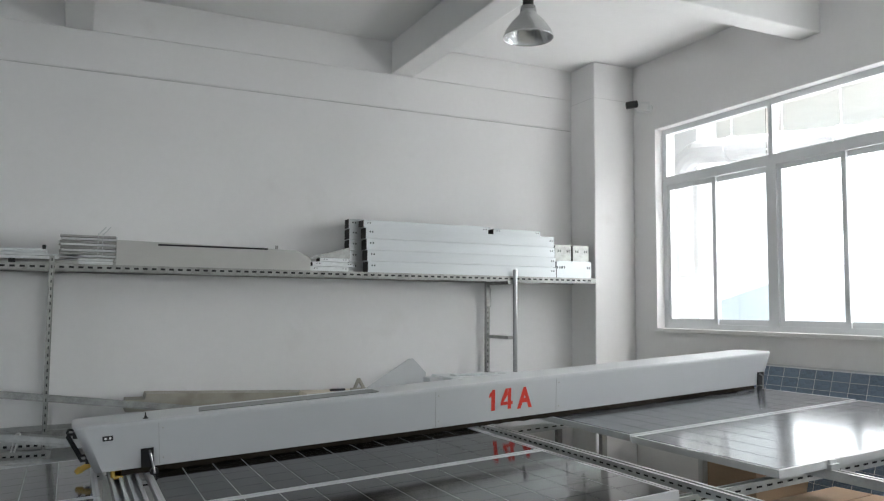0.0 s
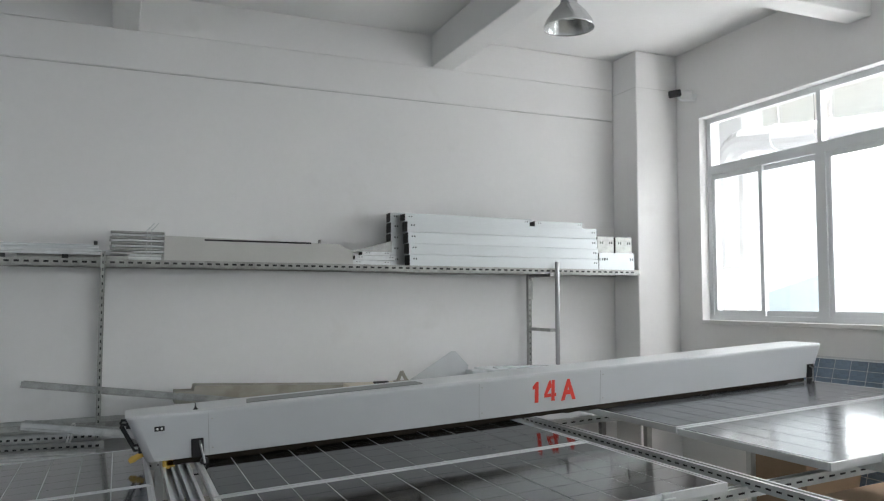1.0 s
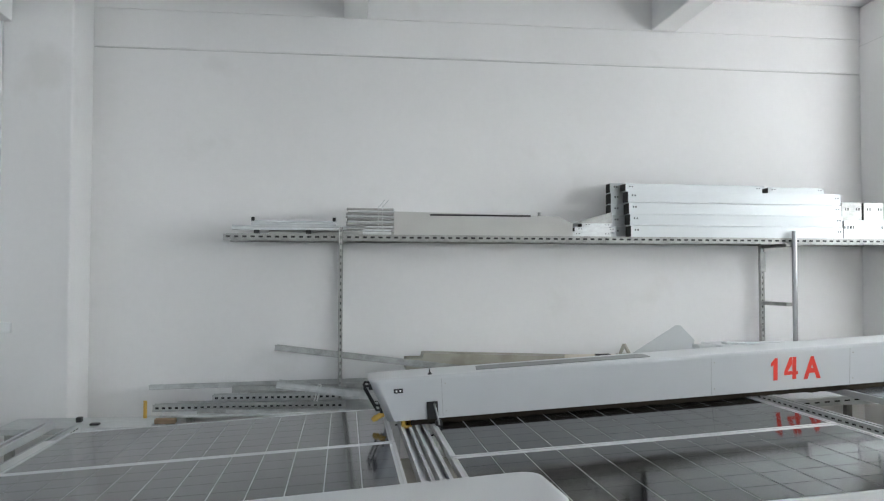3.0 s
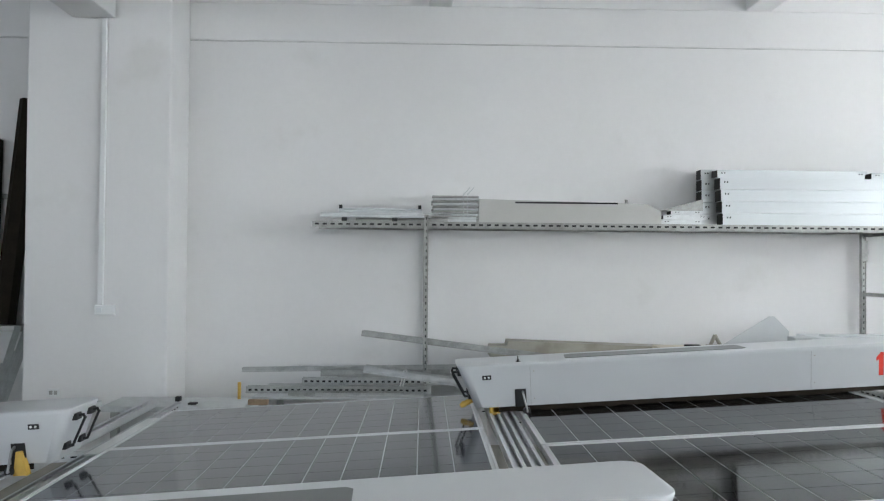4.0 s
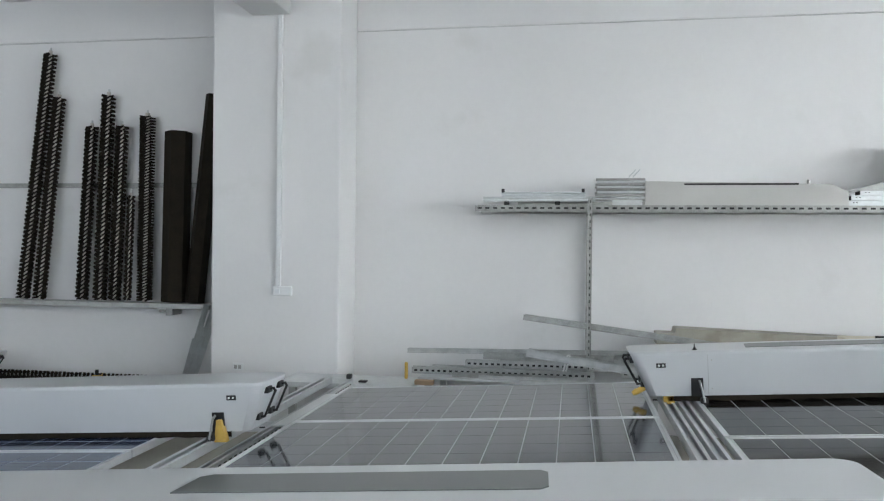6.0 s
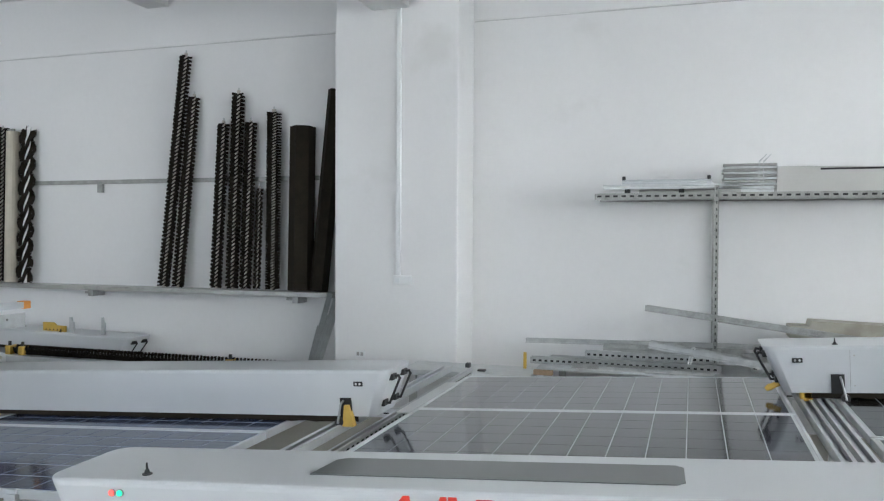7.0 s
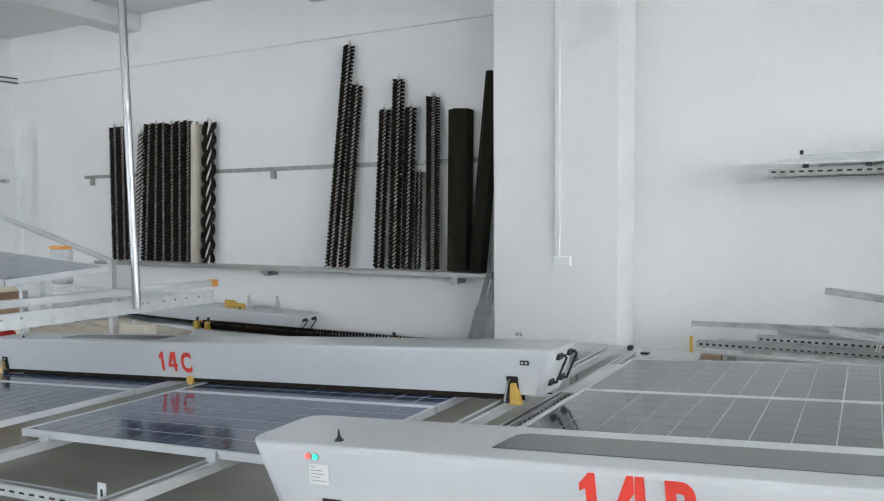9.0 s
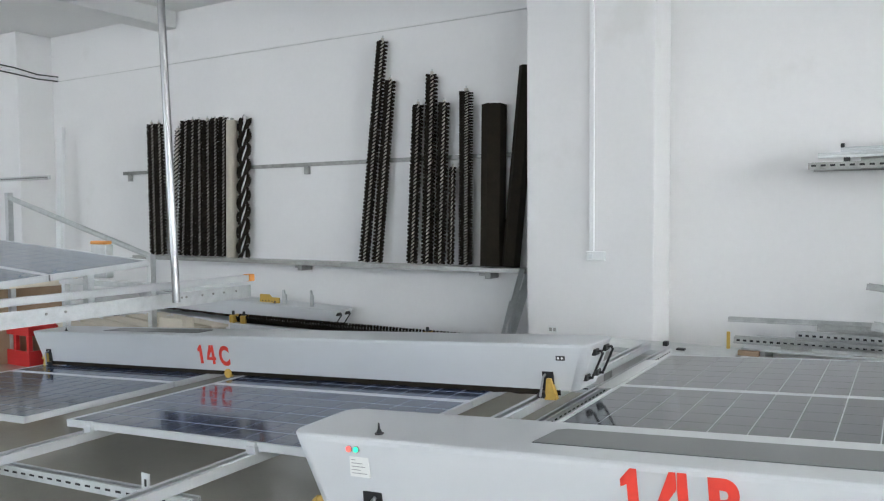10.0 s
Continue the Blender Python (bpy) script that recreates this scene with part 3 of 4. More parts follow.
        for k, w in enumerate((0.015, 0.04, 0.05, 0.034, 0.055)):
            box(bm, 0.238, 0.238 + w, 0.0032, 0.006, z1 - 0.07 - 0.01 * k, z1 - 0.068 - 0.01 * k)
        part("print", bm, INK, lab)
    return rb


robot(on_slope(0.25, 4.54), 5.0, 0.36, 0.285, "14A", 2.42, (0.64, 1.72), (0.17,), (0.36, 4.86), 0.36, "long white cleaning robot on dark panels, stencilled in red", guard=False, text_z=0.098)
robot(on_slope(-1.87, 1.845) @ pose(0, 0, 0, 0, 0, 2.6), 2.56, 0.35, 0.30, "14B", 1.05, (0.79, 1.765), (), (0.3, 2.26), 0.31, "white cleaning robot with lit red and green lamps", leds=True, text_z=0.15)
robot(on_slope(-6.58, 3.80), 5.0, 0.36, 0.285, "14C", 2.03, (0.85, 1.95), (4.82,), (0.22, 4.74), 0.42, "long white cleaning robot on blue panels, stencilled in red", text_z=0.08)
before = set(scene.objects)
# ---- outside: pale facade, duct and roof seen through the window ----
SKY_GLOW = glow("overcast_sky", (0.95, 0.98, 1.0), 9.5)
structure("backdrop", block(24, 24.2, -20, 40, -0.25, 16), SKY_GLOW, "bright overcast sky behind the yard", "sky")
FACADE = material("pale_facade", (0.82, 0.825, 0.83), 0.8, vary=0.04)
bm = block(10.5, 14, 12.2, 24, -0.25, 7.0)
structure("facade", bm, FACADE, "pale plastered building across the yard", "building")
shed = thing("yard_shed", "low pale shed with a blue sheet roof", "shed", pose(0, 0, 0))
part("wall", block(11.0, 15, 4.0, 11.5, -0.25, 1.55), FACADE, shed)
bm = extrude_outline(bmesh.new(), [(10.7, 1.5), (15, 2.65), (15, 2.73), (10.7, 1.58)], "y", 3.7, 11.8)
part("roof", bm, material("pale_blue_sheet", (0.6, 0.68, 0.74), 0.5, vary=0.05), shed)
structure("canopy", block(5.4, 11.0, -6, 15, 4.6, 4.75), material("beige_render", (0.68, 0.65, 0.61), 0.9, vary=0.06), "pale beige canopy over the yard outside", "canopy")
pr = thing("yard_pillar", "pale plastered pillar standing in the yard", "pillar", pose(6.3, 6.45, -0.25))
part("shaft", block(0, 0.3, 0, 0.45, 0, 4.84, 0.01), material("grey_render", (0.5, 0.505, 0.51), 0.9, vary=0.06), pr)
duct = thing("air_duct", "grey sheet-metal air duct on the outside wall", "duct", pose(6.0, 6.38, 3.0))
DUCT = material("duct_sheet", (0.4, 0.4, 0.405), 0.5, 0.2, vary=0.15, scale=3)
bm = bmesh.new()
for i in range(8):
    a0, a1 = radians(11.25 * i), radians(11.25 * (i + 1))
    tube(bm, (0, -0.28 + 0.28 * math.cos(a0), 0.1 + 0.28 * math.sin(a0)), (0, -0.28 + 0.28 * math.cos(a1), 0.1 + 0.28 * math.sin(a1)), 0.12, seg=14)
part("elbow", bm, DUCT, duct)
part("drop", tube(bmesh.new(), (0, 0, 0.1), (0, 0, -0.9), 0.12, seg=14), DUCT, duct)
part("run", tube(bmesh.new(), (0, -0.28, 0.38), (0, -2.6, 0.1), 0.12, seg=14), DUCT, duct)
for y in (-0.7, -1.3, -1.9):
    part("hanger", tube(bmesh.new(), (0, y - 0.015, 0.36 + (y + 0.28) * 0.12), (0, y - 0.015, 1.599), 0.005, seg=6), DUCT, duct)
    part("flange", tube(bmesh.new(), (0, y, 0.38 + (y + 0.28) * 0.12), (0, y - 0.03, 0.376 + (y + 0.28) * 0.12), 0.135, seg=14), DUCT, duct)

# ---- shelf on the rear wall ----
SH_Y0, SH_Y1, SH_Z = 6.05, 6.42, 2.03
sh = thing("wall_shelf", "long slotted-steel shelf on the white wall", "shelf", pose(0, 0, 0))


def slotted_angle(name, parent, x0, x1, y, z, face=-1, label=""):
    """Angle with slots along x: upright flange and a ledge."""
    bm = extrude_outline(bmesh.new(), [(y, z - 0.045), (y, z), (y - face * 0.04, z), (y - face * 0.04, z - 0.003), (y - face * 0.003, z - 0.003), (y - face * 0.003, z - 0.045)], "x", x0, x1)
    a = part(name, bm, ZINC_DULL, parent, label)
    bm = bmesh.new()
    for i in range(int((x1 - x0) / 0.06)):
        u = x0 + 0.02 + i * 0.06
        box(bm, u, u + 0.032, y + face * 0.0012, y - face * 0.001, z - 0.026, z - 0.012)
    part("slot_row", bm, HOLE, a)
    return a


slotted_angle("front_angle", sh, -0.82, 4.635, SH_Y0, SH_Z, -1)
slotted_angle("rear_angle", sh, -0.82, 4.635, SH_Y1, SH_Z, 1)
for x in (-0.78, 0.05, 0.95, 1.9, 2.8, 3.66, 4.55):
    part("cross_bar", block(x, x + 0.035, SH_Y0 + 0.004, SH_Y1 - 0.004, SH_Z - 0.006, SH_Z - 0.003), ZINC_DULL, sh)
part("deck", block(-0.8, 4.63, SH_Y0 + 0.008, SH_Y1 - 0.004, SH_Z, SH_Z + 0.004), ZINC_DULL, sh)


def slotted_post(x, y, z0, z1, mat, face, parent, name="post", hole=True):
    bm = extrude_outline(bmesh.new(), [(x - 0.016, y - 0.006), (x - 0.0135, y - 0.006), (x - 0.01, y), (x + 0.01, y), (x + 0.0135, y - 0.006), (x + 0.016, y - 0.006), (x + 0.016, y + 0.003), (x - 0.0135, y + 0.003), (x - 0.0135, y + 0.035), (x - 0.016, y + 0.035)], "z", z0, z1)
    p = part(name, bm, mat, parent)
    if hole:
        bm = bmesh.new()
        for i in range(int((z1 - z0) / 0.05)):
            u = z0 + 0.02 + i * 0.05
            box(bm, x - 0.003, x + 0.004, y - 0.0012, y + 0.001, u, u + 0.02)
        part("slot_row", bm, HOLE, p)
    return p


slotted_post(0.055, 6.01, FZ, 2.085, ZINC_DULL, -1, sh)
part("rear_post", block(0.035, 0.06, 6.41, 6.445, FZ, 2.02), ZINC_DULL, sh)
part("front_tube", tube(bmesh.new(), (3.73, 6.02, FZ), (3.73, 6.02, 2.09), 0.02, seg=14), CHROME, sh)
slotted_post(3.665, 6.40, FZ, 2.0, ZINC_DULL, -1, sh, "rear_post")
for z in (1.49, 1.975, 0.9):
    part("rung", block(3.66, 3.72, 6.03, 6.41, z - 0.014, z + 0.014, 0.003), ZINC_DULL, sh)
part("latch", block(3.64, 3.69, 6.385, 6.398, 1.76, 1.93, 0.004), ZINC_DULL, sh, "hinged steel latch plate")
# deep shadow-side brackets
for x in (0.05, 3.66):
    part("bracket", block(x - 0.01, x + 0.02, 6.06, 6.41, SH_Z - 0.055, SH_Z - 0.048), ZINC_DULL, sh)

T0 = SH_Z + 0.004
# near-black paint for the shade inside the channels' open ends
END_SHADE = material("shaded_inside", (0.03, 0.028, 0.025), 0.8, vary=0.3, scale=9)


def steel_channel(x0, x1, y, z, h=0.09, d=0.12, mat=None, label="bright galvanised sheet-metal channel stacked on the shelf", lean=0.0):
    c = thing("sheet_channel", label, "channel", pose(x0, y, z, lean, 0, 0), "sheet-metal channels on the shelf")
    w = x1 - x0
    th = 0.003
    bm = extrude_outline(bmesh.new(), [(0, 0), (d, 0), (d, th), (th, th), (th, h - th), (d, h - th), (d, h), (0, h)], "x", 0, w)
    part("web", bm, mat or BRIGHT, c)
    bm = bmesh.new()
    for e in (0.03, w - 0.05):
        for k in (0, 1):
            box(bm, e + 0.022 * k, e + 0.01 + 0.022 * k, -0.0015, 0.001, h * 0.55, h * 0.7)
    part("hole_row", bm, HOLE, c)
    # plate across the open end, painted dark as the shaded hollow
    part("end_plate", block(-0.003, 0.0, 0.003, d - 0.002, 0.003, h - 0.003), END_SHADE, c, "dark plate standing for the shade in the open end")
    return c


for k in range(4):
    steel_channel(2.36 - 0.006 * k, 4.19 - 0.004 * k - (0.0 if k < 3 else 0.0), 6.06 + 0.004 * k, T0 + 0.0925 * k, 0.09, lean=(0.0, 2.5, -2.0, 0.8)[k])
steel_channel(2.33, 3.5, 6.10, T0 + 0.37, 0.06, lean=3.0)
steel_channel(3.55, 4.04, 6.09, T0 + 0.37, 0.05, lean=-2.0)
for k in range(4):
    steel_channel(2.25, 3.9, 6.22, T0 + 0.0925 * k, 0.09, 0.12)
steel_channel(2.25, 3.6, 6.24, T0 + 0.37, 0.08, 0.10)
# short pieces at the end of the stack
steel_channel(4.24, 4.60, 6.08, T0, 0.155, 0.14, label="short bright sheet-metal box on the shelf")
steel_channel(4.205, 4.235, 6.07, T0, 0.15, 0.1, label="narrow white metal bracket on the shelf")
for k, (a, b) in enumerate(((4.22, 4.4), (4.42, 4.60))):
    steel_channel(a, b, 6.12, T0 + 0.157, 0.15, 0.12, ZINC_DULL, "short dull steel bracket on the shelf")
for k, (a, b, h) in enumerate(((1.88, 2.2, 0.035), (1.9, 2.24, 0.035), (1.96, 2.2, 0.03))):
    steel_channel(a, b, 6.08, T0 + 0.038 * k, h, 0.1, ZINC, "small perforated steel strip on the shelf")
wedge = thing("cut_bracket", "dark cut steel bracket on the shelf", "bracket", pose(0, 0, 0))
part("plate", extrude_outline(bmesh.new(), [(1.9, T0 + 0.11), (2.22, T0 + 0.11), (2.22, T0 + 0.2)], "y", 6.11, 6.16), ZINC_DULL, wedge)
# long grey cover with a slot in its top
tr = thing("metal_cover", "long grey sheet-metal cover with a slot", "cover", pose(0.46, 6.07, T0))
bm = bmesh.new()
n0 = [(0, 0), (1.42, 0), (1.42, 0.10), (1.30, 0.155), (0.06, 0.18), (0, 0.18)]
extrude_outline(bm, n0, "y", 0, 0.25)
part("body", bm, material("grey_paint", (0.47, 0.465, 0.445), 0.45, vary=0.05, scale=5), tr)
part("slot", block(0.28, 1.08, -0.002, 0.03, 0.150, 0.163), HOLE, tr)
part("screw", tube(bmesh.new(), (1.16, 0.05, 0.15), (1.16, 0.05, 0.19), 0.012), ZINC_DULL, tr)
# bundle of thin bars tied with wire
bd = thing("bar_bundle", "bundle of thin steel bars tied with wire", "bundle", pose(0.10, 6.08, T0))
rnd = random.Random(3)
for i in range(9):
    for j in range(4):
        sx = rnd.uniform(-0.012, 0.012)
        part("bar", block(0.0 + sx, 0.36 + sx, 0.03 * j, 0.03 * j + 0.024, 0.02 * i + 0.03, 0.02 * i + 0.046, 0.003), ZINC if (i + j) % 2 else ZINC_DULL, bd)
bm = bmesh.new()
for x in (0.24, 0.27):
    for a, b in (((x, -0.006, 0.02), (x, -0.006, 0.22)), ((x, -0.006, 0.22), (x + 0.03, 0.06, 0.25)), ((x, 0.0, 0.21), (x + 0.05, -0.01, 0.27))):
        tube(bm, a, b, 0.003, seg=6)
part("wire", bm, ZINC, bd, "twisted tie wire")
part("packer", block(-0.05, 0.42, 0, 0.1, 0, 0.026, 0.003), ZINC_DULL, bd)
# bars at the open end of the shelf, raised on small feet
for k, (a, b, y, z, h, mat) in enumerate(((-0.76, 0.24, 6.08, T0 + 0.03, 0.036, ZINC), (-0.62, 0.02, 6.09, T0 + 0.068, 0.034, BRIGHT), (-0.5, 0.1, 6.2, T0, 0.05, ZINC_DULL), (0.22, 0.44, 6.07, T0, 0.04, ZINC))):
    r = thing("loose_bar", "bright steel bar lying on the shelf", "bar", pose(a, y, z), "bars on the shelf")
    w = b - a
    part("bar", extrude_outline(bmesh.new(), [(0, 0), (0.06, 0), (0.06, h), (0, h), (0, h * 0.66), (0.008, h * 0.6), (0.008, h * 0.4), (0, h * 0.34)], "x", 0, w), mat, r)
    if k == 0:
        for u in (0.16, 0.55, w - 0.2):
            part("foot", block(u, u + 0.04, 0.005, 0.05, -0.03, 0.0), DARK, r)
    if k == 1:
        for u in (0.0, w - 0.03):
            part("end_cap", block(u, u + 0.025, -0.004, 0.022, h - 0.004, h + 0.026, 0.004), DARK, r)

# ---- bench of offcuts below the shelf ----
bench = thing("work_bench", "low bench of galvanised steel behind the panels", "bench", pose(0, 0, 0))
part("top", block(-1.2, 4.5, 5.76, 6.40, 0.715, 0.735, 0.004), ZINC, bench)
for x in (-1.1, 1.6, 4.4):
    for y in (5.66, 6.34):
        part("leg", block(x - 0.025, x + 0.025, y - 0.025, y + 0.025, FZ, 0.70), ZINC_DULL, bench)
BT = 0.735


def offcut(a, b, w, h, mat, label, holes=0.0, name="offcut"):
    """A loose folded bar lying from a to b."""
    a, b = Vector(a), Vector(b)
    d = b - a
    o = thing(name, label, "bar", Matrix.Translation(a) @ d.to_track_quat("X", "Z").to_matrix().to_4x4(), "offcuts on the bench")
    part("bar", extrude_outline(bmesh.new(), channel(w, h, 0.003, False), "x", 0, d.length), mat, o)
    part("lip", block(0, d.length, -w / 2 - 0.006, -w / 2, 0, h * 0.3), mat, o)
    if holes:
        bm = bmesh.new()
        for i in range(int(d.length / holes)):
            u = 0.02 + i * holes
            box(bm, u, u + holes * 0.5, -w / 2 - 0.0015, -w / 2 + 0.001, h * 0.35, h * 0.65)
        part("hole_row", bm, HOLE, o)
    return o


offcut((-1.37, 6.2, 0.855), (0.95, 6.2, 0.895), 0.04, 0.035, OFFCUT, "long bright steel bar lying on the heap")
offcut((-1.28, 5.95, BT), (0.1, 5.95, BT), 0.06, 0.05, OFFCUT, "perforated steel channel lying on the bench", 0.045)
offcut((-0.88, 6.05, BT + 0.05), (0.2, 6.05, BT + 0.05), 0.06, 0.05, OFFCUT, "perforated steel channel lying on the bench", 0.045)
offcut((-0.95, 5.85, BT), (-0.1, 5.85, BT), 0.05, 0.03, ZINC_DULL, "short steel bar lying on the bench")
offcut((-0.75, 6.13, BT + 0.1), (0.1, 6.13, BT + 0.1), 0.05, 0.05, ZINC_DULL, "short steel bar lying on the bench")
offcut((-0.4, 5.92, 0.90), (0.7, 5.80, 0.76), 0.10, 0.05, OFFCUT, "bent galvanised channel lying across the heap")
offcut((-0.45, 6.32, 1.13), (1.5, 5.9, 0.93), 0.05, 0.045, ZINC_DULL, "long steel angle leaning across the heap")
offcut((-0.62, 6.16, BT + 0.09), (0.25, 6.16, BT + 0.10), 0.05, 0.055, ZINC_DULL, "short steel bar lying on the bench")
offcut((-0.75, 5.83, BT), (0.05, 5.83, BT), 0.04, 0.022, OFFCUT, "short steel bar lying on the bench")
offcut((0.1, 6.24, BT + 0.05), (1.75, 6.24, BT + 0.14), 0.05, 0.05, OFFCUT, "long bright steel bar lying on the heap")
offcut((0.3, 6.1, BT), (1.6, 6.1, BT), 0.07, 0.06, OFFCUT, "steel channel lying on the bench", 0.05)
wt = thing("wire_tie", "loop of pale wire on the heap", "wire", pose(-0.13, 5.86, 0.80))
bm = bmesh.new()
for a, b in (((0, 0, 0), (0.03, 0, 0.12)), ((0.03, 0, 0.12), (0.05, 0, 0.12)), ((0.05, 0, 0.12), (0.02, 0, 0.0))):
    tube(bm, a, b, 0.006, seg=8)
part("loop", bm, PAPER, wt)
# beige cover
bc = thing("beige_cover", "long dusty beige metal cover lying on offcuts", "cover", pose(0.56, 6.12, 0.96))
extr = [(0, 0.03), (0.13, 0.03), (0.13, 0.0), (1.85, -0.02), (1.85, 0.10), (0.14, 0.155), (0.13, 0.115), (0, 0.115)]
part("body", extrude_outline(bmesh.new(), extr, "y", 0, 0.2), BEIGE, bc)
part("packer", block(0.1, 1.7, 0.03, 0.17, -0.225, -0.021), ZINC_DULL, bc)
# small metal stool-like bracket with a pale board
sb = thing("small_stand", "small steel stand with a pale board on top", "stand", pose(1.78, 5.75, BT))
part("board", block(0, 0.52, 0, 0.22, 0.335, 0.375, 0.006), WOOD, sb)
for x in (0.03, 0.1, 0.42, 0.5):
    part("leg", block(x - 0.012, x + 0.012, 0.01, 0.035, 0, 0.335), ZINC, sb)
part("tool", block(0.2, 0.32, 0.06, 0.09, 0.375, 0.393, 0.006), DARK, sb)
hk = thing("hook_clamp", "brown hook-shaped clamp on the stand", "clamp", pose(2.22, 5.8, BT + 0.375))
bm = bmesh.new()
tube(bm, (-0.06, 0, 0.0), (-0.02, 0, 0.09), 0.014, seg=8)
tube(bm, (-0.02, 0, 0.09), (0.03, 0, 0.0), 0.014, seg=8)
box(bm, -0.08, 0.05, -0.03, 0.03, 0, 0.02, 0.004)
part("hook", bm, BEIGE, hk)
# translucent sheet and boxes
ps = thing("acrylic_sheet", "leaning pale grey plastic sheet", "sheet", pose(2.33, 6.2, BT + 0.30))
part("sheet", extrude_outline(bmesh.new(), [(0, 0), (0.6, 0.0), (0.62, 0.16), (0.5, 0.28), (0.46, 0.28)], "y", 0, 0.006), material("pale_acrylic", (0.55, 0.57, 0.58), 0.25, vary=0.04, coat=0.3), ps)
part("packer", block(-0.02, 0.6, -0.05, 0.1, -0.30, 0.0), ZINC, ps)
for x, y, w, h, z in ((2.38, 5.75, 0.17, 0.10, 0.27), (2.58, 5.85, 0.16, 0.10, 0.26), (2.8, 5.8, 0.14, 0.16, 0.29)):
    cb = thing("metal_box", "small bright folded metal box", "box", pose(x, y, BT))
    part("lower", block(0, w, 0, 0.14, 0, z, 0.003), ZINC, cb)
    part("upper", block(0.006, w - 0.006, 0.004, 0.136, z, z + h, 0.003), BRIGHT, cb)
cab = thing("steel_cabinet", "pale grey steel box with a rounded edge", "box", pose(2.95, 5.7, BT))
part("body", block(0, 0.95, 0, 0.4, 0, 0.455, 0.012), SHELL, cab)
part("top_strip", block(0.08, 0.5, 0.1, 0.2, 0.455, 0.47, 0.003), BRIGHT, cab)
bm = bmesh.new()
for k in range(3):
    box(bm, 0.025, 0.035, -0.002, 0.003, 0.25 + 0.06 * k, 0.26 + 0.06 * k)
part("hole_row", bm, HOLE, cab)

# ---- column fittings ----
sw = thing("switch_box", "white plastic switch box with a conduit up the column", "switch", pose(-2.43, 6.0, 1.305))
part("box", block(0, 0.155, -0.035, -0.001, 0, 0.075, 0.006), PVC, sw)
part("rocker", block(0.02, 0.06, -0.039, -0.034, 0.02, 0.055, 0.002), FRAME_WHITE, sw)
part("conduit", block(0.022, 0.06, -0.028, -0.001, 0.075, 2.46, 0.004), PVC, sw)

# ---- ceiling lamp, camera ----
LX, LY, LZ = 2.70, 4.15, 3.435
pl = thing("pendant_lamp", "white enamel bell lamp hanging from the ceiling", "lamp", pose(LX, LY, LZ))
prof = [(0.158, 0.0), (0.156, 0.01), (0.142, 0.045), (0.105, 0.10), (0.066, 0.14), (0.053, 0.155), (0.048, 0.20)]
bm = bmesh.new()
loops = []
for r, z in prof + [(r - 0.004, z - 0.001) for r, z in prof[::-1]]:
    loops.append([bm.verts.new((r * math.cos(2 * math.pi * i / 32), r * math.sin(2 * math.pi * i / 32), z)) for i in range(32)])
for a, b in zip(loops, loops[1:] + loops[:1]):
    for i in range(32):
        bm.faces.new((a[i], a[(i + 1) % 32], b[(i + 1) % 32], b[i]))
bmesh.ops.recalc_face_normals(bm, faces=bm.faces[:])
part("shade", bm, material("enamel", (0.7, 0.71, 0.71), 0.25, 0.75, vary=0.05), pl, smooth=True)
part("bulb", tube(bmesh.new(), (0, 0, 0.07), (0, 0, 0.17), 0.055, 0.03, 16), PVC, pl, "unlit frosted bulb")
part("socket", tube(bmesh.new(), (0, 0, 0.2), (0, 0, 0.27), 0.035, seg=14), DARK, pl)
part("rod", tube(bmesh.new(), (0, 0, 0.27), (0, 0, CEIL - LZ), 0.012, seg=10), ZINC_DULL, pl)
cc = thing("security_camera", "small dark security camera on a wall bracket", "camera", pose(RIGHT_X, 5.83, 3.66))
part("plate", tube(bmesh.new(), (-0.012, 0, 0), (-0.001, 0, 0), 0.04), PVC, cc)
bm = tube(bmesh.new(), (-0.01, 0, -0.03), (-0.11, 0.06, -0.02), 0.01)
tube(bm, (-0.11, 0.06, -0.02), (-0.12, 0.08, 0.02), 0.01)
part("arm", bm, PVC, cc)
part("body", box(bmesh.new(), -0.055, 0.055, -0.03, 0.03, -0.028, 0.032, 0.008, pose(-0.16, 0.075, 0.04, 0, 8, 150)), DARK, cc)
bm = bmesh.new()
for a, b in (((-0.02, 0, 0.0), (-0.03, -0.02, 0.06)), ((-0.03, -0.02, 0.06), (-0.1, 0.03, 0.06))):
    tube(bm, a, b, 0.005, seg=6)
part("cable", bm, PVC, cc)
grow_since(before)
before = set(scene.objects)
# ---- brush rack on the rear wall ----
rk = thing("brush_rack", "two steel rails on the white wall holding brushes", "rack", pose(0, 0, 0))
part("upper_rail", extrude_outline(bmesh.new(), [(6.425, 2.205), (6.455, 2.205), (6.455, 2.209), (6.429, 2.209), (6.429, 2.241), (6.455, 2.241), (6.455, 2.245), (6.425, 2.245)], "x", -8.85, -2.975), ZINC_DULL, rk)
part("lower_rail", extrude_outline(bmesh.new(), [(6.27, 1.15), (6.274, 1.15), (6.274, 1.188), (6.44, 1.188), (6.44, 1.193), (6.27, 1.193)], "x", -8.5, -2.975), ZINC_DULL, rk)
for x in (-8.72, -5.77, -3.5):
    part("bracket", block(x - 0.03, x + 0.03, 6.42, 6.458, 2.12, 2.204, 0.004), ZINC_DULL, rk)
    part("bracket", block(x - 0.03, x + 0.03, 6.29, 6.458, 1.09, 1.15, 0.004), ZINC_DULL, rk)
    part("bracket_arm", block(x - 0.13, x - 0.03, 6.36, 6.38, 1.11, 1.135, 0.003), ZINC_DULL, rk)


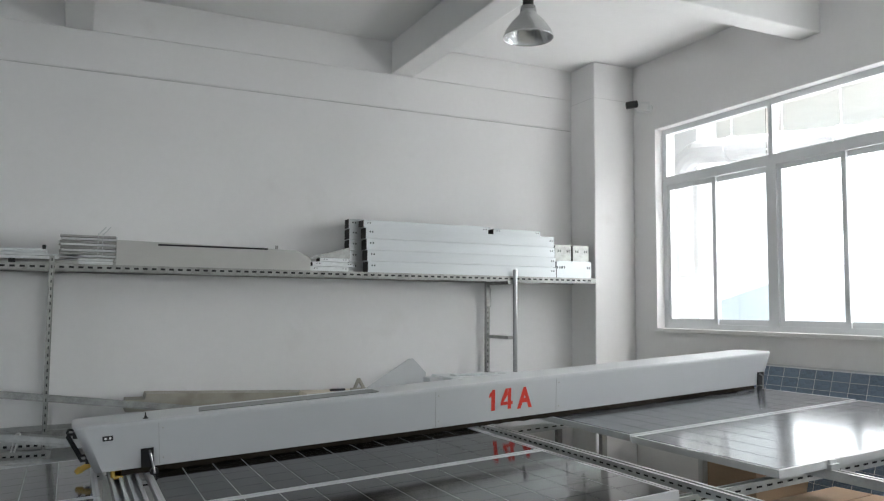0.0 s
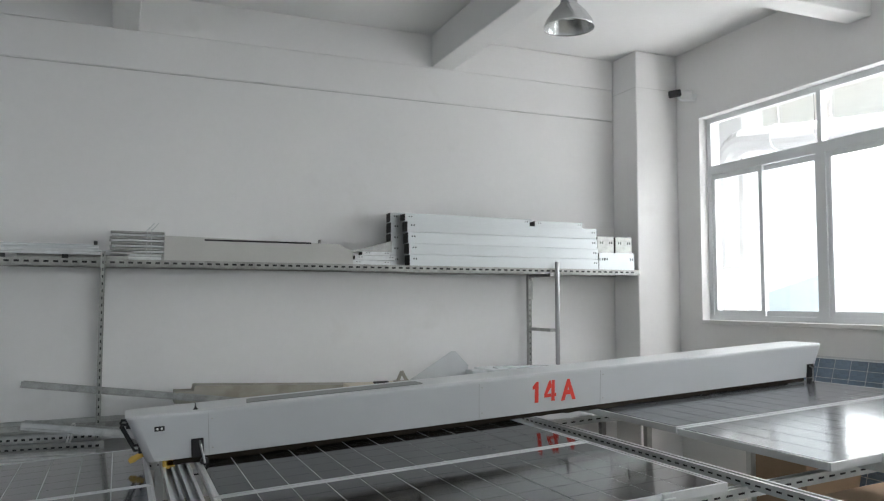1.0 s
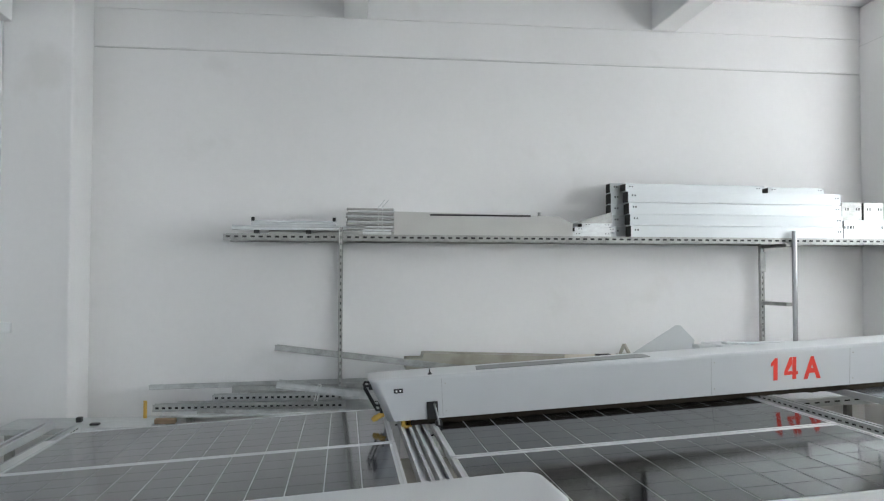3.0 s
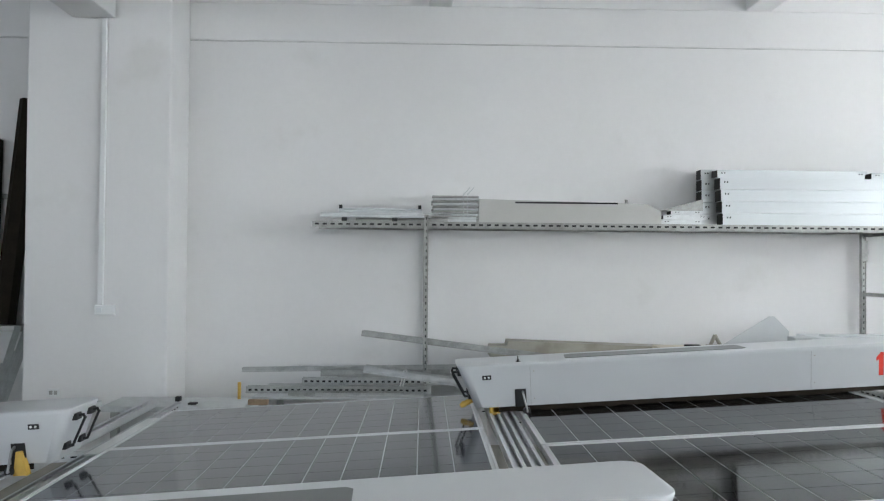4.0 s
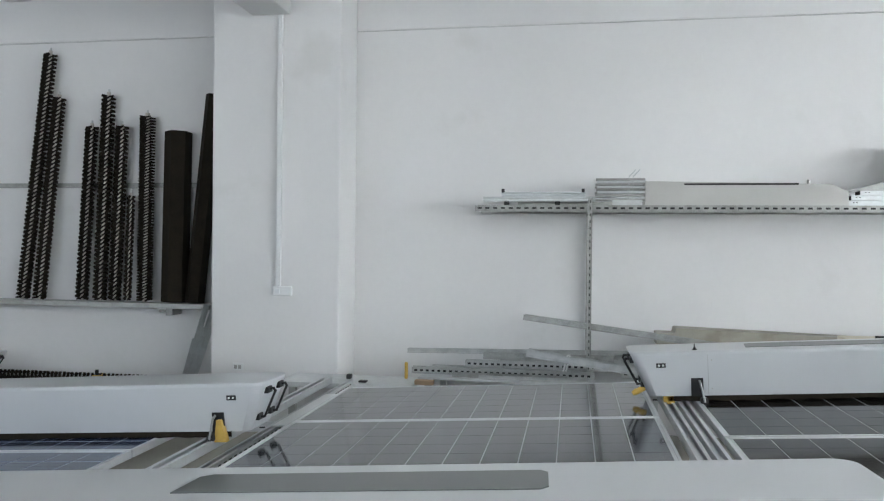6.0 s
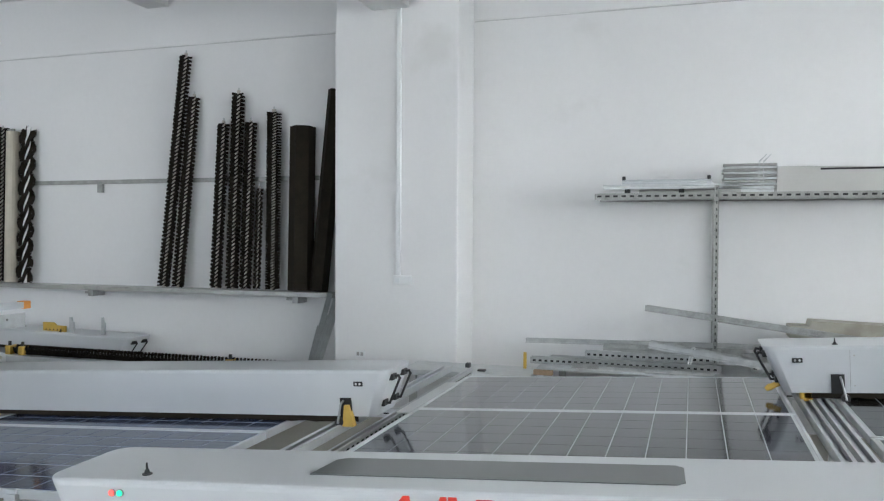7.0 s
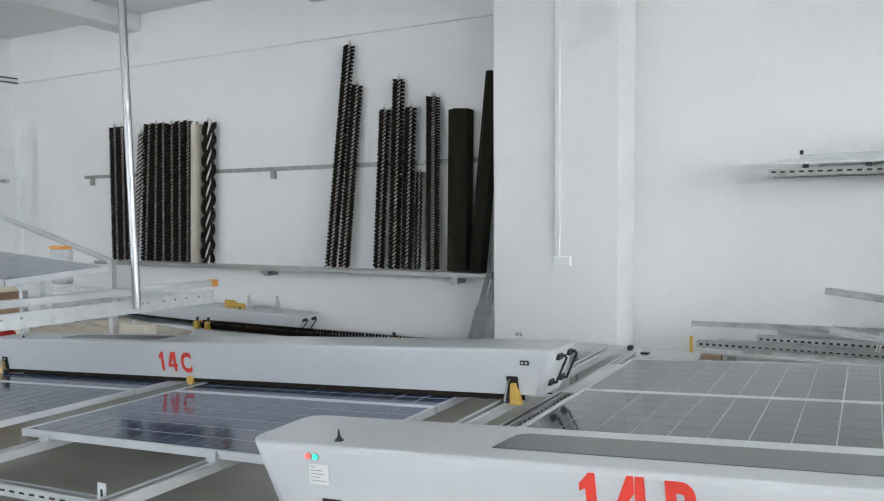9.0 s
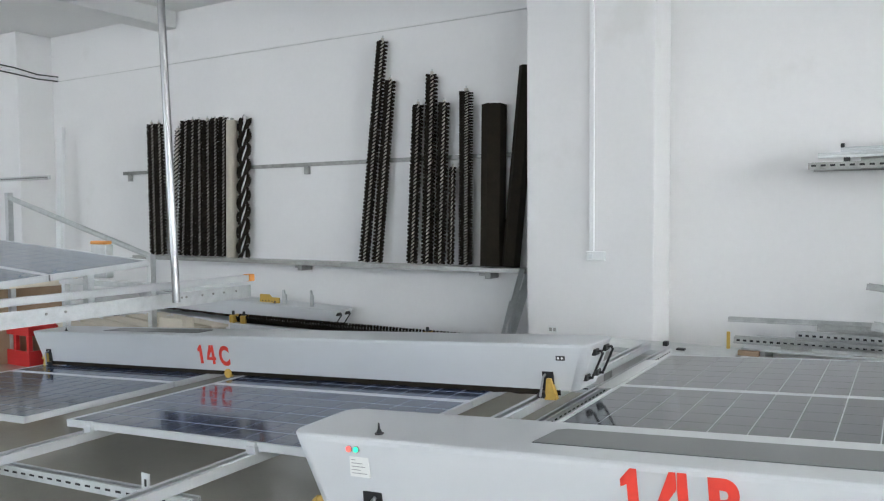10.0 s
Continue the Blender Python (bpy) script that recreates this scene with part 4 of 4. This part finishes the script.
def rack_line(top, low):
    """Foot and head of what leans on the rack: on the lower rail, and just in front of the wall."""
    return (Vector((-0.15 + (low[0] + 0.12) * 1.0229, 6.34, 1.707 + (low[1] - 1.707) * 1.0229)),
            Vector((-0.15 + (top[0] + 0.12) * 1.0129, 6.38, 1.707 + (top[1] - 1.707) * 1.0129)))


HELIX = {}


def bristle_mesh(length, r_core, r_out, pitch, per_turn, key, wide=0.0045):
    """Tapered tufts set along a spiral round a shaft."""
    if key in HELIX:
        return HELIX[key]
    jit = random.Random(len(HELIX) + 5)
    verts, faces = [], []
    per_turn *= 2
    n = int(length / pitch * per_turn)
    for i in range(n):
        z = length * (i + 0.5) / n
        a = 2 * math.pi * (z / pitch + i % 3) / 3 + jit.uniform(-0.06, 0.06)
        ro = r_out * jit.uniform(0.94, 1.04)
        dx, dy = math.cos(a), math.sin(a)
        tx, ty = -dy * wide, dx * wide
        k = len(verts)
        splay = jit.uniform(-1, 1) * min(0.16 * pitch, 0.02)
        for rad, sc, zo in ((r_core, 0.9, 0.0), (ro, 1.15, splay)):
            verts += [(rad * dx - tx * sc, rad * dy - ty * sc, z + zo - wide * sc), (rad * dx + tx * sc, rad * dy + ty * sc, z + zo - wide * sc), (rad * dx, rad * dy, z + zo + wide * sc * 1.3)]
        faces += [(k, k + 1, k + 4, k + 3), (k + 1, k + 2, k + 5, k + 4), (k + 2, k, k + 3, k + 5), (k + 3, k + 4, k + 5)]
    me = bpy.data.meshes.new("bristles")
    me.from_pydata(verts, [], faces)
    me.materials.append(BRISTLE)
    HELIX[key] = me
    return me


def strip_mesh(length, r, pitch, thick, key):
    """Dark strip wound round the shaft."""
    if key in HELIX:
        return HELIX[key]
    bm = bmesh.new()
    n = int(length / pitch * 8)
    for start in range(3):
        last = None
        for i in range(n + 1):
            z = length * i / n
            a = 2 * math.pi * (z / pitch + start) / 3
            c, d = math.cos(a), math.sin(a)
            ring = [bm.verts.new((r * c, r * d, z + o)) for o in (-thick / 2, thick / 2)]
            if last:
                bm.faces.new((last[0], ring[0], ring[1], last[1]))
            last = ring
    HELIX[key] = mesh_of("strip", bm, BRISTLE)
    return HELIX[key]


def roller_brush(top, low, r, pitch, dense, label, core=0.27, name="roller_brush", core_mat=None, wide=0.0032):
    """Roller brush leaning on the rack from its low end to its top."""
    a, b = rack_line(top, low)
    d = b - a
    m = Matrix.Translation(a) @ d.to_track_quat("Z", "Y").to_matrix().to_4x4()
    rb = thing(name, label, "brush", m, "roller brushes on the rack")
    L = d.length
    part("shaft", tube(bmesh.new(), (0, 0, -0.01), (0, 0, L + 0.03), r * core, seg=12), core_mat or PALE_SHAFT, rb)
    shared("bristles", bristle_mesh(L, r * core * 0.95, r, pitch, dense, (round(L, 1), r, pitch, dense), wide), rb, 0, 0, 0)
    shared("strip", strip_mesh(L, r * core + 0.0015, pitch, pitch * (0.66 if pitch > 0.1 else 0.45), (round(L, 1), r, pitch, "s")), rb, 0, 0, 0)
    part("end_pin", tube(bmesh.new(), (0, 0, L + 0.03), (0, 0, L + 0.055), 0.008, seg=8), ZINC, rb)
    return rb


SPIRAL = "black spiral roller brush on a bright shaft, leaning on the rack"
for top, low, r, pitch, fill in (((-4.63, 3.38), (-4.81, 1.22), 0.058, 0.037, 38), ((-4.54, 2.99), (-4.65, 1.22), 0.058, 0.037, 38),
                                 ((-4.22, 2.73), (-4.24, 1.22), 0.056, 0.037, 38), ((-4.06, 3.0), (-4.07, 1.22), 0.06, 0.037, 38), ((-3.93, 2.72), (-3.93, 1.22), 0.056, 0.037, 38),
                                 ((-3.84, 2.12), (-3.81, 1.22), 0.036, 0.04, 20)):
    roller_brush(top, low, r, pitch, fill, SPIRAL)
roller_brush((-3.69, 2.81), (-3.65, 1.22), 0.066, 0.026, 30, "black disc roller brush with wide gaps near its foot", 0.3)


def cover_tube(top, low, r, label, seg=6):
    a, b = rack_line(top, low)
    d = b - a
    c = thing("brush_sleeve", label, "sleeve", Matrix.Translation(a) @ d.to_track_quat("Z", "Y").to_matrix().to_4x4(), "roller brushes on the rack")
    part("sleeve", tube(bmesh.new(), (0, 0, 0), (0, 0, d.length), r, seg=seg), material("dark_brown_felt", (0.02, 0.016, 0.011), 0.85, spec=0.15, vary=0.3, scale=10, bump=0.3), c)
    part("seam", block(-0.004, 0.004, -r * 0.9 - 0.004, -r * 0.86, 0.01, d.length - 0.01), INK, c)
    return c


cover_tube((-3.40, 2.67), (-3.37, 1.215), 0.115, "thick dark brown sleeve with a pale seam, leaning on the rack")
cover_tube((-3.06, 2.98), (-3.19, 1.215), 0.085, "dark brown sleeve leaning beside the column")
for i, (xt, xl, zt, rr) in enumerate(((-8.08, -7.95, 2.79, 0.062), (-7.95, -7.82, 2.785, 0.062), (-7.48, -7.46, 2.76, 0.062), (-7.36, -7.31, 2.78, 0.062), (-7.25, -7.17, 2.77, 0.062),
                                      (-7.11, -7.03, 2.77, 0.064), (-6.985, -6.91, 2.76, 0.062), (-6.85, -6.79, 2.76, 0.062))):
    roller_brush((xt, zt), (xl, 1.22), rr, 0.04, 26, "black roller brush in a close row on the rack", 0.24)
roller_brush((-7.61, 2.69), (-7.64, 1.22), 0.04, 0.05, 8, "worn grey roller with few bristles", 0.6)
roller_brush((-6.52, 2.75), (-6.48, 1.22), 0.078, 0.17, 150, "black brush with one wide open spiral", 0.34, core_mat=PAPER)
fr = thing("foam_roller", "pale beige foam roller in the row of brushes", "roller", pose(-6.83, 6.34, 1.2, -1.5, 0, 0), "roller brushes on the rack")
part("foam", tube(bmesh.new(), (0, 0, 0), (0, 0, 1.56), 0.065, seg=16), material("beige_foam", (0.5, 0.46, 0.38), 0.95, vary=0.1, scale=8, bump=0.3), fr)
part("core", tube(bmesh.new(), (0, 0, 1.56), (0, 0, 1.59), 0.02), ZINC_DULL, fr)
# offcuts standing beside the column
for k, (xa, xb, zt) in enumerate(((-3.02, -3.16, 1.19), (-3.06, -3.2, 1.15), (-3.12, -3.24, 1.19), (-3.16, -3.2, 1.0), (-3.22, -3.27, 0.9))):
    a, b = Vector((xb - 0.05, 5.95 + 0.03 * k, FZ)), Vector((xa, 6.25, zt))
    d = b - a
    st = thing("standing_bar", "galvanised bar standing against the wall beside the column", "bar", Matrix.Translation(a) @ d.to_track_quat("Z", "Y").to_matrix().to_4x4(), "bars beside the column")
    part("bar", extrude_outline(bmesh.new(), channel(0.045, 0.03, 0.003, False), "z", 0, d.length), ZINC, st)
so = thing("wall_socket", "small grey wall socket low on the column", "socket", pose(-2.73, 6.0, 0.72))
part("plate", block(-0.045, 0.045, -0.012, -0.001, -0.03, 0.03, 0.004), PVC, so)
part("switch", block(-0.03, -0.005, -0.016, -0.011, -0.015, 0.015, 0.002), ZINC_DULL, so)
part("switch", block(0.005, 0.03, -0.016, -0.011, -0.015, 0.015, 0.002), ZINC_DULL, so)

grow_since(before)

# ---- stand with raised panels and a pole ----
st = thing("panel_stand", "galvanised stand carrying raised panels, with a pole", "stand", pose(0, 0, 0))
part("side_beam", extrude_outline(bmesh.new(), [(-4.54, 1.065), (-4.48, 1.065), (-4.48, 1.16), (-4.50, 1.16), (-4.50, 1.085), (-4.54, 1.085)], "y", 1.2, 4.27), ZINC, st, "pale steel side beam with bolts")
bm = bmesh.new()
for y in (2.65, 2.77, 3.62, 3.66, 3.8, 3.9, 4.0, 4.12):
    tube(bm, (-4.481, y, 1.125), (-4.475, y, 1.125), 0.008, seg=8)
part("bolt_row", bm, ZINC_DULL, st)
part("inner_rail", extrude_outline(bmesh.new(), channel(0.06, 0.045, 0.004), "y", 1.2, 4.42), ALU, st).matrix_basis = pose(-4.68, 0, 1.17)
part("rail_cap", block(-4.715, -4.645, 4.42, 4.48, 1.165, 1.22, 0.006), material("orange_plastic", (0.75, 0.3, 0.06), 0.5), st, "orange plastic end cap")
part("pole", tube(bmesh.new(), (-4.46, 3.56, 1.1), (-4.60, 3.56, 1.75 + 1.15 * (CEIL - 1.75) - 0.002), 0.026, seg=16), CHROME, st, "polished steel pole")
for x, y in ((-4.51, 1.35), (-6.7, 1.35), (-6.7, 4.2), (-4.9, 2.2)):
    part("leg", block(x - 0.025, x + 0.025, y - 0.025, y + 0.025, 0, 1.08), ZINC, st)
part("cross_bar", block(-6.75, -4.48, 1.33, 1.38, 1.08, 1.13), ZINC, st)
part("cross_bar", block(-6.75, -4.5, 4.17, 4.22, 1.08, 1.13), ZINC, st)
part("post", block(-4.95, -4.9, 3.2, 3.25, 1.1, 1.36), ZINC, st)
part("post", block(-4.72, -4.67, 2.3, 2.35, 1.2, 1.36), ZINC, st)
part("post", block(-6.5, -6.45, 3.5, 3.55, 1.1, 1.46), ZINC, st)
part("brace", tube(bmesh.new(), (-8.97, 5.0, 1.895), (-6.55, 5.0, 1.285), 0.03, seg=8), ZINC, st, "sloping steel brace")
part("brace_post", block(-6.58, -6.52, 4.97, 5.03, 0, 1.3), ZINC, st)
part("brace_post", block(-9.0, -8.94, 4.97, 5.03, 0, 1.95), ZINC, st)
ax_x, ax_y = Vector((0.998, 0, -0.066)).normalized(), Vector((0, 0.998, 0.065)).normalized()
ax_z = ax_x.cross(ax_y).normalized()
corner = Vector((-4.52, 3.40, 1.39))
for k in range(3):
    m = Matrix((ax_x, ax_y, ax_z)).transposed().to_4x4()
    m.translation = corner - ax_x * 1.97 - ax_y * 0.7 * (k + 1)
    solar_panel(m, "grey solar panel raised on the stand", CELL_PALE, "pale", deep=0.69, ny=4)
oc = thing("orange_clamp", "orange plastic clamp behind the raised panel", "clamp", pose(-6.55, 4.35, 1.13))
part("clamp", block(0, 0.22, 0, 0.08, 0, 0.3, 0.01), ZINC, oc)
part("grip", block(0.0, 0.2, -0.004, 0.085, 0.3, 0.33, 0.01), material("orange_grip", (0.75, 0.33, 0.08), 0.5), oc)

bt = thing("battery_pack", "black battery with a yellow band and white top", "battery", on_slope(-6.98, 5.45))
part("case", block(0, 0.15, 0, 0.1, 0.003, 0.2, 0.008), DARK, bt)
part("band", block(0.0, 0.08, -0.003, 0.0, 0.06, 0.13), YELLOW, bt)
part("label", block(0.0, 0.08, -0.003, 0.0, 0.133, 0.19), PAPER, bt, "white paper label")
part("carry_loop", tube(bmesh.new(), (0.03, 0.05, 0.2), (0.12, 0.05, 0.22), 0.012, seg=8), PVC, bt)

# ---- pallet, crates and spare robot behind ----
before = set(scene.objects)
for px_, py_, pz_, yaw in ((-6.05, 4.5, 0.612, -14), (-8.3, 4.55, 0.98, -10)):
    pt = thing("wooden_pallet", "pale wooden pallet lying among the panels", "pallet", pose(px_, py_, pz_, 0, 0, yaw), "wooden pallets")
    for i in range(5):
        part("deck_board", block(-0.65, 0.65, -0.5 + 0.21 * i, -0.5 + 0.21 * i + 0.16, 0.10, 0.122, 0.003), WOOD, pt)
    for x in (-0.6, 0.0, 0.52):
        part("runner", block(x, x + 0.09, -0.5, 0.5, 0.0, 0.10, 0.004), WOOD, pt)
    if pz_ > 0.9:
        part("carton", block(-0.55, 0.5, -0.45, 0.45, FZ - pz_, -0.001, 0.01), CARDBOARD, pt)
bl = thing("wood_block", "short pale wooden block", "block", pose(-5.62, 4.35, 0.735))
part("block", block(0, 0.3, 0, 0.12, 0, 0.1, 0.006), WOOD, bl)
for k in range(2):
    cr = thing("plastic_crate", "red plastic bottle crate on the floor", "crate", pose(-8.42 + 0.5 * k, 4.3, FZ), "red crates")
    for x0, x1, y0, y1 in ((0, 0.46, 0, 0.015), (0, 0.46, 0.315, 0.33), (0, 0.015, 0.015, 0.315), (0.445, 0.46, 0.015, 0.315)):
        part("lower_wall", block(x0, x1, y0, y1, 0, 0.15, 0.003), RED_CRATE, cr)
        part("upper_wall", block(x0, x1, y0, y1, 0.3, 0.4, 0.003), RED_CRATE, cr)
    for x, y in ((0, 0), (0.42, 0), (0, 0.29), (0.42, 0.29), (0.2, 0), (0.2, 0.29)):
        part("corner_post", block(x, x + 0.04, y, y + 0.04, 0.15, 0.3, 0.003), RED_CRATE, cr)
    part("base", block(0.015, 0.445, 0.015, 0.315, 0, 0.01), RED_CRATE, cr)
bn = thing("rear_bench", "low pale bench along the wall", "bench", pose(0, 0, 0))
part("top", block(-8.6, -3.1, 5.95, 6.42, 0.50, 0.54, 0.004), FRAME_WHITE, bn)
for x in (-8.5, -6.0, -3.2):
    part("leg", block(x, x + 0.05, 5.98, 6.03, FZ, 0.5), ZINC_DULL, bn)
    part("leg", block(x, x + 0.05, 6.34, 6.39, FZ, 0.5), ZINC_DULL, bn)
spare = robot(pose(-8.12, 6.0, 0.54, 0, 1.2, 0) @ pose(0, 0, 0.06), 3.05, 0.34, 0.2, " ", 1.0, (0.4, 1.6), (), (), 2.2, "spare white cleaning robot lying on the rear bench")
for x, w, h, mat, nm, lab in ((-6.15, 0.27, 0.10, YELLOW, "yellow_bracket", "perforated yellow plastic bracket"), (-5.83, 0.05, 0.16, ZINC, "steel_bracket", "upright pale steel bracket"), (-5.45, 0.035, 0.17, ZINC, "steel_bracket", "upright pale steel bracket")):
    b = thing(nm, lab + " on the spare robot", "bracket", pose(x, 6.08, 0.74))
    bm = extrude_outline(bmesh.new(), [(0, 0), (w, 0), (w, h * 0.7), (w * 0.6, h * 0.72), (w * 0.45, h), (0, h)], "y", 0, 0.02)
    part("plate", bm, mat, b)
    part("foot", block(0, w, 0.0, 0.06, -0.02, 0.001), mat, b)
    if w > 0.2:
        for k in range(5):
            part("hole", tube(bmesh.new(), (0.04 + 0.045 * k, -0.0015, 0.03), (0.04 + 0.045 * k, 0.001, 0.03), 0.008, seg=8), HOLE, b)
sp = thing("spare_brush_unit", "black roller brush lying on a pale channel", "brush", pose(-6.05, 5.55, 0.0))
part("carrier", block(0, 2.9, 0.0, 0.16, 0.42, 0.60, 0.006), SHELL, sp)
for x in (0.2, 1.4, 2.7):
    part("leg", block(x, x + 0.05, 0.03, 0.13, FZ, 0.42), ZINC_DULL, sp)
part("shaft", tube(bmesh.new(), (0, 0.08, 0.645), (2.85, 0.08, 0.645), 0.018), STEEL_DARK, sp)
ob = shared("bristles", bristle_mesh(2.75, 0.016, 0.045, 0.035, 22, "spare"), sp, 0.05, 0.08, 0.645, 0, 90, 0)
for x in (-0.03, 0.12, 2.3):
    part("bearing", block(x, x + 0.06, 0.02, 0.14, 0.60, 0.68, 0.008), YELLOW, sp, "yellow bearing block")
    part("knob", tube(bmesh.new(), (x + 0.03, 0.05, 0.68), (x + 0.03, 0.05, 0.72), 0.014), DARK, sp)

# ---- far corner: profile, cables ----
lp = thing("white_profile", "long white plastic profile leaning in the corner", "profile", pose(-9.85, 6.1, FZ, -2.5, 0, 1))
part("profile", extrude_outline(bmesh.new(), channel(0.1, 0.05, 0.006, False), "z", 0, 2.63), PVC, lp)
cb = thing("cable_bundle", "black cables clipped round the corner column", "cable", pose(-0.595, 0, 0.09))
for k in range(3):
    bm = bmesh.new()
    pts = [(-9.745, 5.2, 3.62 - 0.03 * k), (-9.735, 5.6, 3.57 - 0.04 * k), (-9.735, 5.93, 3.55 - 0.04 * k)]
    pts += [(-9.70, 6.2, 3.50 - 0.03 * k), (-9.6, 6.44, 3.49 - 0.03 * k)]
    for a, b in zip(pts, pts[1:]):
        tube(bm, a, b, 0.009, seg=8)
    part("cable", bm, DARK if k != 1 else PVC, cb)
part("clip", block(-9.748, -9.7, 5.5, 5.56, 3.47, 3.66, 0.004), ZINC_DULL, cb)
wr = thing("wall_rail", "pale perforated rail on the corner column", "rail", pose(-10.76, 5.88, 2.155))
part("rail", block(0, 1.16, 0, 0.04, 0, 0.05, 0.004), ZINC, wr)
for k in range(18):
    part("hole", block(0.03 + 0.063 * k, 0.06 + 0.063 * k, -0.0015, 0.001, 0.018, 0.032), HOLE, wr)

# ---- clutter behind and below the panels ----
ys = thing("yellow_strip", "short upright yellow plastic strip", "strip", pose(-1.28, 5.66, 0.735))
part("strip", block(0, 0.022, 0, 0.02, 0, 0.12, 0.003), YELLOW, ys)
for x, y, w, h, mat in ((-1.62, 5.62, 0.06, 0.0, DARK), (-1.75, 5.75, 0.035, 0.02, DARK), (-1.2, 5.63, 0.14, 0.02, CARDBOARD)):
    c = thing("scrap_piece", "small dark scrap piece on the ledge", "scrap", pose(x, y, 0.70), "scraps behind the panels")
    part("piece", block(0, w, 0, 0.05, 0.0, h + 0.014, 0.004), mat, c)
lg = thing("rear_ledge", "pale steel ledge behind the panels", "ledge", pose(0, 0, 0))
part("ledge", block(-2.2, -1.21, 5.55, 5.95, 0.66, 0.70, 0.004), ZINC, lg)
for x in (-2.15, -1.3):
    part("leg", block(x, x + 0.05, 5.6, 5.65, FZ, 0.66), ZINC_DULL, lg)
for x, y, w, d, h, yaw in ((3.9, 2.9, 0.7, 0.5, 0.42, 8), (2.75, 4.4, 0.55, 0.5, 0.5, -5), (2.65, 3.3, 0.45, 0.4, 0.35, 12), (4.3, 3.9, 0.6, 0.45, 0.5, 3)):
    c = thing("cardboard_box", "brown cardboard box on the floor under the panels", "box", pose(x, y, FZ, 0, 0, yaw), "boxes under the panels")
    part("carton", block(0, w, 0, d, 0, h, 0.006), CARDBOARD, c)
    part("flap", block(0.01, w - 0.01, 0.01, d / 2 - 0.004, h + 0.001, h + 0.006), CARDBOARD, c)
    part("flap", block(0.01, w - 0.01, d / 2 + 0.004, d - 0.01, h + 0.001, h + 0.006), CARDBOARD, c)
grow_since(before)
wire = thing("floor_cable", "thin black cable hanging from the cross beam", "cable", pose(-4.02, 2.02, zp(-4.0, -0.09)))
bm = bmesh.new()
pts = [(0, 0.05, 0.01), (0.06, 0.0, -0.02), (0.12, -0.02, -0.12), (0.16, -0.02, -0.3), (0.17, 0.0, -0.49)]
for a, b in zip(pts, pts[1:]):
    tube(bm, a, b, 0.005, seg=6)
part("cable", bm, DARK, wire)
